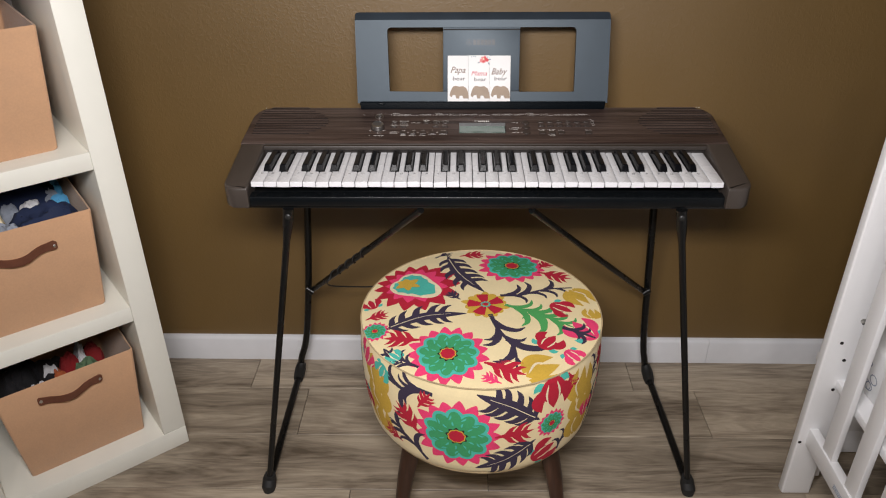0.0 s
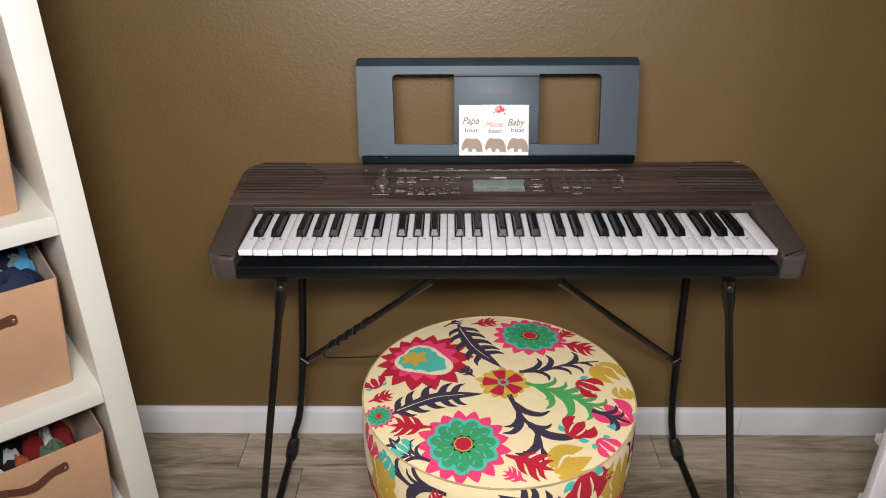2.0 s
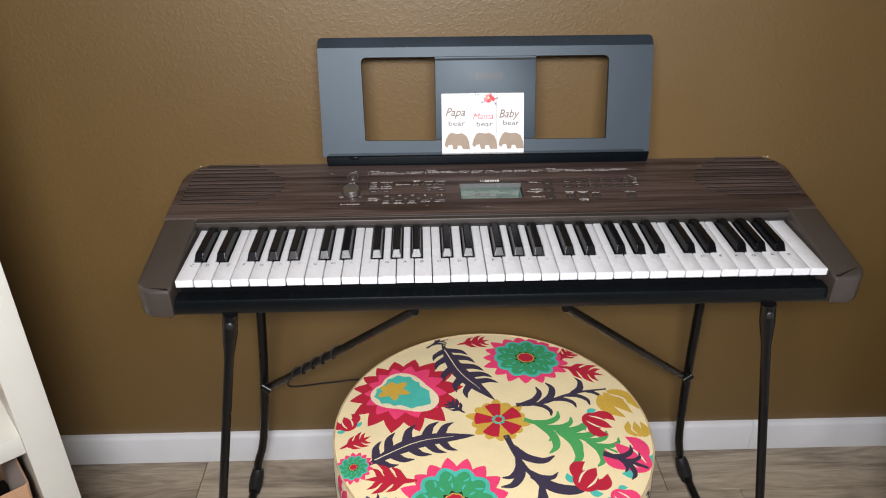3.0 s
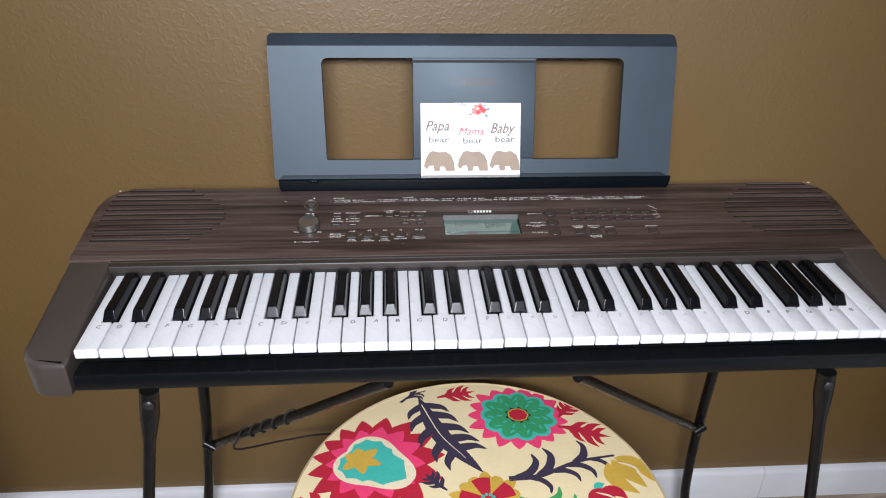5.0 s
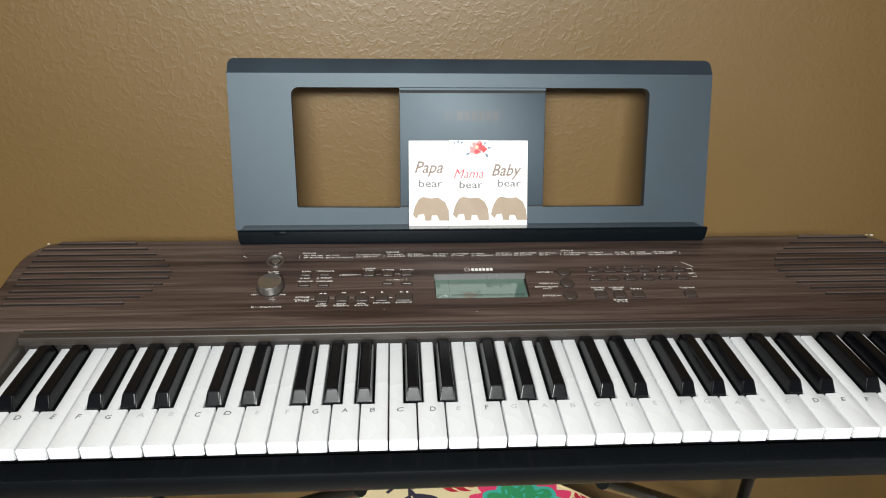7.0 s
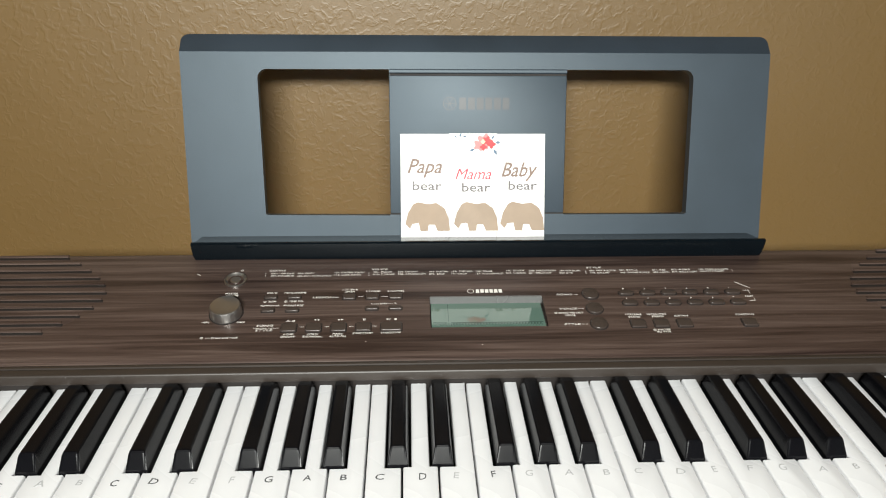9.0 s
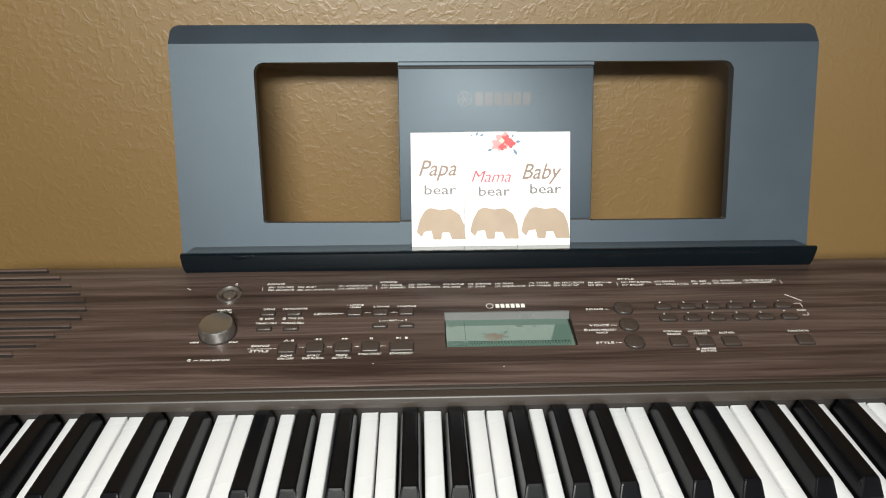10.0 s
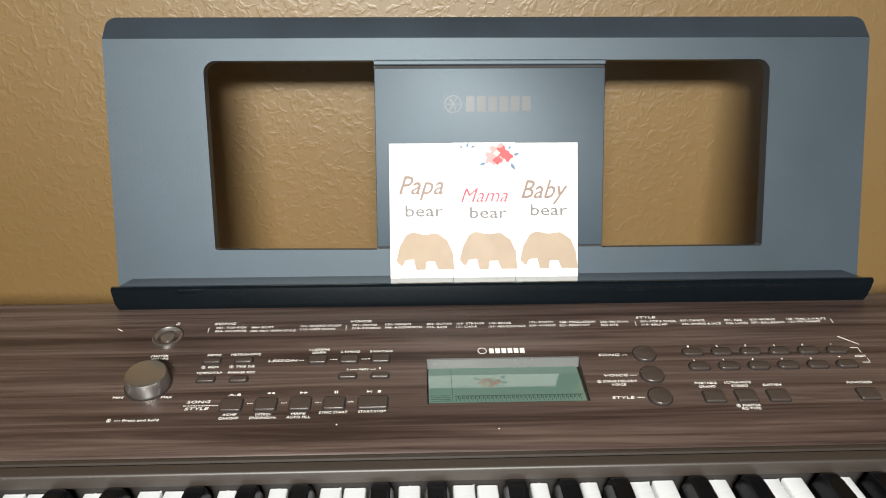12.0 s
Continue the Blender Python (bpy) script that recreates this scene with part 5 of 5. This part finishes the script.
part("top_board", box(X0 - UP_W, 0, 0, DEEP, 1.4905, 1.54, bevel=0.0012, m=SHELF), M_LAMINATE, shelf)
LEVELS = (0.380, 0.733, 1.087)
for z in LEVELS:
    part("shelf_board", box(X0 + 0.0003, X1 - 0.0003, 0.0015, DEEP - 0.01, z, z + SH_T, bevel=0.001, m=SHELF), M_LAMINATE, shelf)
# dark sheet added across the open back, where the dim wall would show
SHELF_BACK = box(X0 - UP_W + 0.01, -0.01, DEEP + 0.0005, DEEP + 0.0035, 0.01, 1.53, m=SHELF)
part("added_back_sheet", SHELF_BACK, M_BACKING, shelf)


def bin_box(m, w, d, h, grip):
    """An open stiff fabric bin, wider at the top, with a hollow inside; origin at the middle of its front foot."""
    ob = thing("storage_bin", m.translation, "tan felt storage bin with leather handle, full of clothes", "storage bin", "bins in the cube shelf")
    b = bmesh.new()

    def loop(q, z, e):
        ww = w * (0.87 + 0.13 * q) / 2 - e
        y0, y1 = -0.008 * q + e, d + 0.004 * q - e
        return [(p.x, p.y, z) for p in rounded([Vector((-ww, y0)), Vector((ww, y0)), Vector((ww, y1)), Vector((-ww, y1))], 0.006, 3)]
    sag = [loop(0, 0, 0.003), loop(0, 0.004, 0), loop(0.5, h * 0.5, 0), loop(1, h - 0.002, 0), loop(1, h, 0.0015), loop(1, h - 0.002, 0.0035), loop(0.5, h * 0.5, 0.0035), loop(0, 0.006, 0.0035)]
    rings(b, sag)
    bmesh.ops.transform(b, matrix=m, verts=b.verts)
    part("body", b, M_FELT, ob)
    if grip:
        zc = h * grip
        b = bmesh.new()
        path = bend([(-0.066, -0.011, zc), (-0.045, -0.013, zc - 0.003), (-0.020, -0.019, zc - 0.009), (0.005, -0.022, zc - 0.008), (0.035, -0.016, zc + 0.001), (0.066, -0.011, zc + 0.001)], 6)
        n = len(path)
        loops = []
        for i, p in enumerate(path):
            t = i / (n - 1)
            hw = 0.0085 + 0.0025 * (max(0, abs(t - 0.5) - 0.36) / 0.14)
            if t < 0.02 or t > 0.98:
                hw = 0.006
            loops.append([p + Vector((0, dy, dz)) for dy, dz in ((0, -hw), (-0.0026, -hw * 0.92), (-0.0026, hw * 0.92), (0, hw))])
        rings(b, loops)
        bmesh.ops.transform(b, matrix=m, verts=b.verts)
        strap = part("handle", b, M_LEATHER, ob, "dark brown leather strap")
        for x in (-0.060, 0.060):
            part("rivet", lathe([(0.0038, 0), (0.0036, 0.0008), (0.0022, 0.0016), (0.0006, 0.0018)], 12, m @ pose(x, -0.0135, zc, 90)), M_STEEL, strap, "small steel rivet")
    return ob


def cloth_lump(m, w, d, h, mat, label, seed, name="folded_garment"):
    """A soft folded piece of clothing."""
    b = bmesh.new()
    nx, ny = 22, 16
    rows = []
    for j in range(ny + 1):
        row = []
        for i in range(nx + 1):
            u, v = i / nx * 2 - 1, j / ny * 2 - 1
            q = (1 - abs(u) ** 5) * (1 - abs(v) ** 5)
            p = Vector((u * w / 2, v * d / 2, 0))
            f = noise.noise(Vector((u * 2.2 + seed * 7, v * 2.2, seed))) * 0.5 + noise.noise(Vector((u * 6 + seed, v * 5, seed * 3))) * 0.28
            ridge = 0.25 * math.sin(v * 6 + 3 * noise.noise(Vector((u * 1.5, v, seed + 9.0))) + seed)
            p.z = h * max(0.05, q * (0.75 + f * 0.6 + ridge * 0.5))
            p.x += 0.010 * noise.noise(Vector((v * 3, seed, u)))
            row.append(b.verts.new(p))
        rows.append(row)
    for a, c in zip(rows, rows[1:]):
        for k in range(nx):
            b.faces.new((a[k], a[k + 1], c[k + 1], c[k]))
    low = bmesh.ops.extrude_edge_only(b, edges=[e for e in b.edges if e.is_boundary])
    for v in [g for g in low["geom"] if isinstance(g, bmesh.types.BMVert)]:
        v.co.z = -0.012
    bmesh.ops.transform(b, matrix=m, verts=b.verts)
    ob = tagged(new(name, mesh_of(name, b, mat)), label, "clothes", "clothes in the bins")
    return ob


BIN_HEIGHTS = (0.236, 0.224, 0.232)
SETBACK = 0.050
bin_spots = [(0.0503, -0.204, 0.285, 0.0), (LEVELS[0] + SH_T + 0.0003, -0.212, 0.287, -1.0), (LEVELS[1] + SH_T + 0.0003, -0.219, 0.288, 0.0)]
for k, (z, xc, w, turn) in enumerate(bin_spots):
    m = SHELF @ pose(xc, SETBACK, z, 0, 0, turn)
    bin_box(m, w, 0.300, BIN_HEIGHTS[k], (0.83, 0.76, 0.78)[k])
    # a stack in the bin carries the upper garments
    fill = m @ Matrix.Translation((0, 0.148, 0.019))
    cloth_lump(fill, 0.235, 0.275, (0.140, 0.165, 0.165)[k], (D_COAL, D_NAVY, D_MAUVE)[k], ("dark folded clothes filling the bin", "navy folded clothes filling the bin", "mauve wrapped bundle filling the bin")[k], 3 + k)
    if k == 1:
        for x, y, w_, d_, h_, mat, lab, sd in (
                (0.065, 0.066, 0.130, 0.100, 0.050, D_NAVY, "navy folded cotton shirt at the front of the bin", 12), (0.045, 0.225, 0.170, 0.100, 0.050, D_NAVY, "navy printed baby garment at the back of the bin", 11),
                (0.058, 0.140, 0.045, 0.045, 0.036, D_WHITE, "white crumpled sock among navy clothes", 13), (0.112, 0.150, 0.030, 0.036, 0.030, D_SKY, "sky-blue garment edge in the bin", 14),
                (0.120, 0.215, 0.016, 0.060, 0.036, D_SKY, "sky-blue striped garment standing in the bin", 18), (0.103, 0.185, 0.030, 0.022, 0.030, D_GREYC, "grey patterned garment fold in the bin", 19),
                (-0.010, 0.045, 0.060, 0.075, 0.040, D_GREYC, "grey striped garment at the front of the bin", 15), (-0.030, 0.105, 0.060, 0.055, 0.060, D_CREAM, "cream rolled garment in the bin", 16),
                (0.015, 0.165, 0.035, 0.030, 0.030, D_GREYC, "pale grey printed garment in the bin", 20), (-0.035, 0.215, 0.075, 0.060, 0.050, D_RED, "red folded garment in the bin", 17), (-0.090, 0.130, 0.060, 0.200, 0.045, D_NAVY, "navy garment along the side of the bin", 27)):
            cloth_lump(m @ Matrix.Translation((x, y, 0.176)), w_, d_, h_, mat, lab, sd)
    if k == 0:
        for x, y, w_, d_, h_, mat, lab, sd in (
                (0.060, 0.105, 0.050, 0.060, 0.050, D_MOSS, "moss-green patterned garment in the bin", 21), (0.030, 0.165, 0.040, 0.040, 0.046, D_SCARLET, "red garment fold in the bin", 22),
                (0.085, 0.175, 0.034, 0.060, 0.040, D_SCARLET, "red striped garment in the bin", 23), (0.058, 0.170, 0.014, 0.070, 0.060, D_WHITE, "white stripe of a rolled garment", 24),
                (-0.015, 0.150, 0.024, 0.030, 0.044, D_WHITE, "white rolled sock in the bin", 28), (0.000, 0.110, 0.030, 0.030, 0.050, D_RUST, "rust-orange garment corner in the bin", 29),
                (-0.085, 0.150, 0.080, 0.200, 0.050, D_COAL, "black folded garment in the bin", 25), (0.015, 0.060, 0.050, 0.040, 0.044, D_GREYC, "pale grey garment with dark print", 30), (-0.050, 0.075, 0.040, 0.045, 0.052, D_WHITE, "white garment corner with a dark print", 26)):
            cloth_lump(m @ Matrix.Translation((x, y, 0.128)), w_, d_, h_, mat, lab, sd)
    if k == 2:
        for x, y, w_, d_, h_, mat, lab, sd in ((0.02, 0.12, 0.12, 0.12, 0.06, D_GREYC, "pale grey garment in the bin", 31), (-0.05, 0.16, 0.09, 0.14, 0.075, D_MAUVE, "mauve wrapped garment in the bin", 32)):
            cloth_lump(m @ Matrix.Translation((x, y, 0.160)), w_, d_, h_, mat, lab, sd)
# a small boxed item stands up in the top bin
pk = thing("boxed_item", (SHELF @ pose(-0.255, 0.20, LEVELS[1] + SH_T)).translation, "small pale carton with a magenta window, upright in the bin", "box")
PK = SHELF @ pose(-0.236, 0.275, LEVELS[1] + SH_T + 0.16, -6, 0, 0)
part("carton", box(-0.09, 0.09, -0.006, 0.006, 0, 0.115, bevel=0.002, m=PK), M_FELT, pk)
part("window", box(-0.02, 0.075, -0.0066, -0.0058, 0.050, 0.085, m=PK), D_PINK, pk, "magenta printed window")

# ---- the cot ----
cot = thing("baby_cot", (0.70, -0.02, 0), "white lacquered wooden baby cot with a slatted side", "cot")
PX0, PX1 = 0.6735, 0.7360
part("post", slab(rounded([(PX0, -0.0185), (PX1, -0.0185), (PX1, 0.0035), (PX0, 0.0035)], 0.004, 3), 0.0, 1.0, 0.003), M_CRIB, cot)
for x, z in ((0.7290, 0.465), (0.7000, 0.417), (0.7150, 0.375), (0.7120, 0.300), (0.6790, 0.155)):
    part("screw_hole", lathe([(0.0036, -0.001), (0.0036, 0.0007)], 12, pose(x, -0.0186, z, 90)), M_SLOT, cot)
part("screw_cap", lathe([(0.0055, 0), (0.0052, 0.0012), (0.003, 0.0022), (0.001, 0.0024)], 14, pose(0.7270, -0.0186, 0.470, 90)), M_STEEL, cot)
RX = 0.7000
part("lower_rail", box(RX - 0.010, RX + 0.010, -0.95, -0.0187, 0.150, 0.195, bevel=0.003), M_CRIB, cot)
part("upper_rail", box(RX - 0.012, RX + 0.012, -0.95, -0.0187, 0.92, 0.975, bevel=0.004), M_CRIB, cot)
for k in range(9):
    y = -0.094 - 0.098 * k
    part("slat", box(RX - 0.0065, RX + 0.0065, y - 0.020, y + 0.020, 0.1945, 0.9205, bevel=0.002), M_CRIB, cot)
part("post", box(PX0, PX1, -0.972, -0.951, 0.0, 1.0, bevel=0.003), M_CRIB, cot)
part("end_board", box(PX1 + 0.0005, 1.38, 0.085, 0.100, 0.022, 0.088, bevel=0.002), M_CRIB, cot)
part("end_board", box(PX1 + 0.0005, 1.38, 0.085, 0.098, 0.0885, 0.150, bevel=0.002), M_CRIB, cot)
part("side_bracket", box(PX1 + 0.002, PX1 + 0.022, 0.0036, 0.0845, 0.03, 0.145, bevel=0.002), M_CRIB, cot)
part("far_post", box(1.36, 1.42, 0.06, 0.085, 0.0, 1.0, bevel=0.003), M_CRIB, cot)
mattress = part("mattress", slab(rounded([(0.745, -0.94), (1.36, -0.94), (1.36, 0.06), (0.745, 0.06)], 0.03, 5), 0.325, 0.440, 0.012), M_SHEET, cot, "mattress in a white sheet with grey ring print")
part("mattress_board", box(0.714, 1.38, -0.945, 0.075, 0.306, 0.3245, bevel=0.002), M_CRIB, cot)
rng = random.Random(5)
b = bmesh.new()
for k in range(70):
    n, r = 18, rng.uniform(0.007, 0.016)
    y, z = rng.uniform(-0.45, 0.04), rng.uniform(0.345, 0.425)
    face = k % 2
    w = rng.uniform(0.0012, 0.0035)
    vs = []
    for q in (r, r - w):
        ring = []
        for j in range(n):
            c, s = math.cos(2 * math.pi * j / n) * q, math.sin(2 * math.pi * j / n) * q * 0.8
            ring.append(b.verts.new((0.7446, y + c, z + s) if face else (0.80 + (y + 0.45) + c, y * 0.9 + s, 0.4404)))
        vs.append(ring)
    for j in range(n):
        b.faces.new((vs[0][j], vs[0][(j + 1) % n], vs[1][(j + 1) % n], vs[1][j]))
part("ring_print", b, D_GREYC, mattress, flat=True)
b = bmesh.new()
for k, ln in enumerate((0.050, 0.046, 0.050)):
    add_box(b, RX - 0.0106, RX - 0.0098, -0.150 - ln, -0.150, 0.163 + 0.004 * k, 0.1645 + 0.004 * k)
part("caution_print", b, D_GREYC, cot, "small printed caution label, unreadable")

cot.matrix_basis = Matrix.Translation((-0.0015, -0.0065, 0)) @ cot.matrix_basis

# ---- floor planks ----
PW, PL = 0.171, 1.013
plank_mesh = {}


def plank(w, ln):
    key = (round(w, 4), round(ln, 4))
    if key not in plank_mesh:
        b = bmesh.new()
        g = 0.0007
        o = [Vector(p) for p in ((-ln / 2 + g, -w / 2 + g), (ln / 2 - g, -w / 2 + g), (ln / 2 - g, w / 2 - g), (-ln / 2 + g, w / 2 - g))]
        rings(b, [[(p.x, p.y, z) for p in inset(o, e)] for e, z in ((0, -0.006), (0, -0.0012), (0.0012, 0.0))], cap0=False)
        plank_mesh[key] = mesh_of("plank", b, M_PLANK, flat=True)
    return plank_mesh[key]


SHIFT = (-0.600, -0.443, 0.02, -0.29, 0.21)
row = 0
y1 = 0.316 + PW
while y1 > ROOM_Y0:
    y0 = y1 - PW
    top = min(y1, WALL_Y + 0.03)
    x = SHIFT[row % 5] - 3 * PL
    while x < ROOM_X:
        a, c = max(x, -ROOM_X), min(x + PL, ROOM_X)
        if c - a > 0.01:
            place_part("plank", plank(top - y0, c - a), FLOOR, m=Matrix.Translation(((a + c) / 2, (top + y0) / 2, 0)))
        x += PL
    y1 = y0
    row += 1
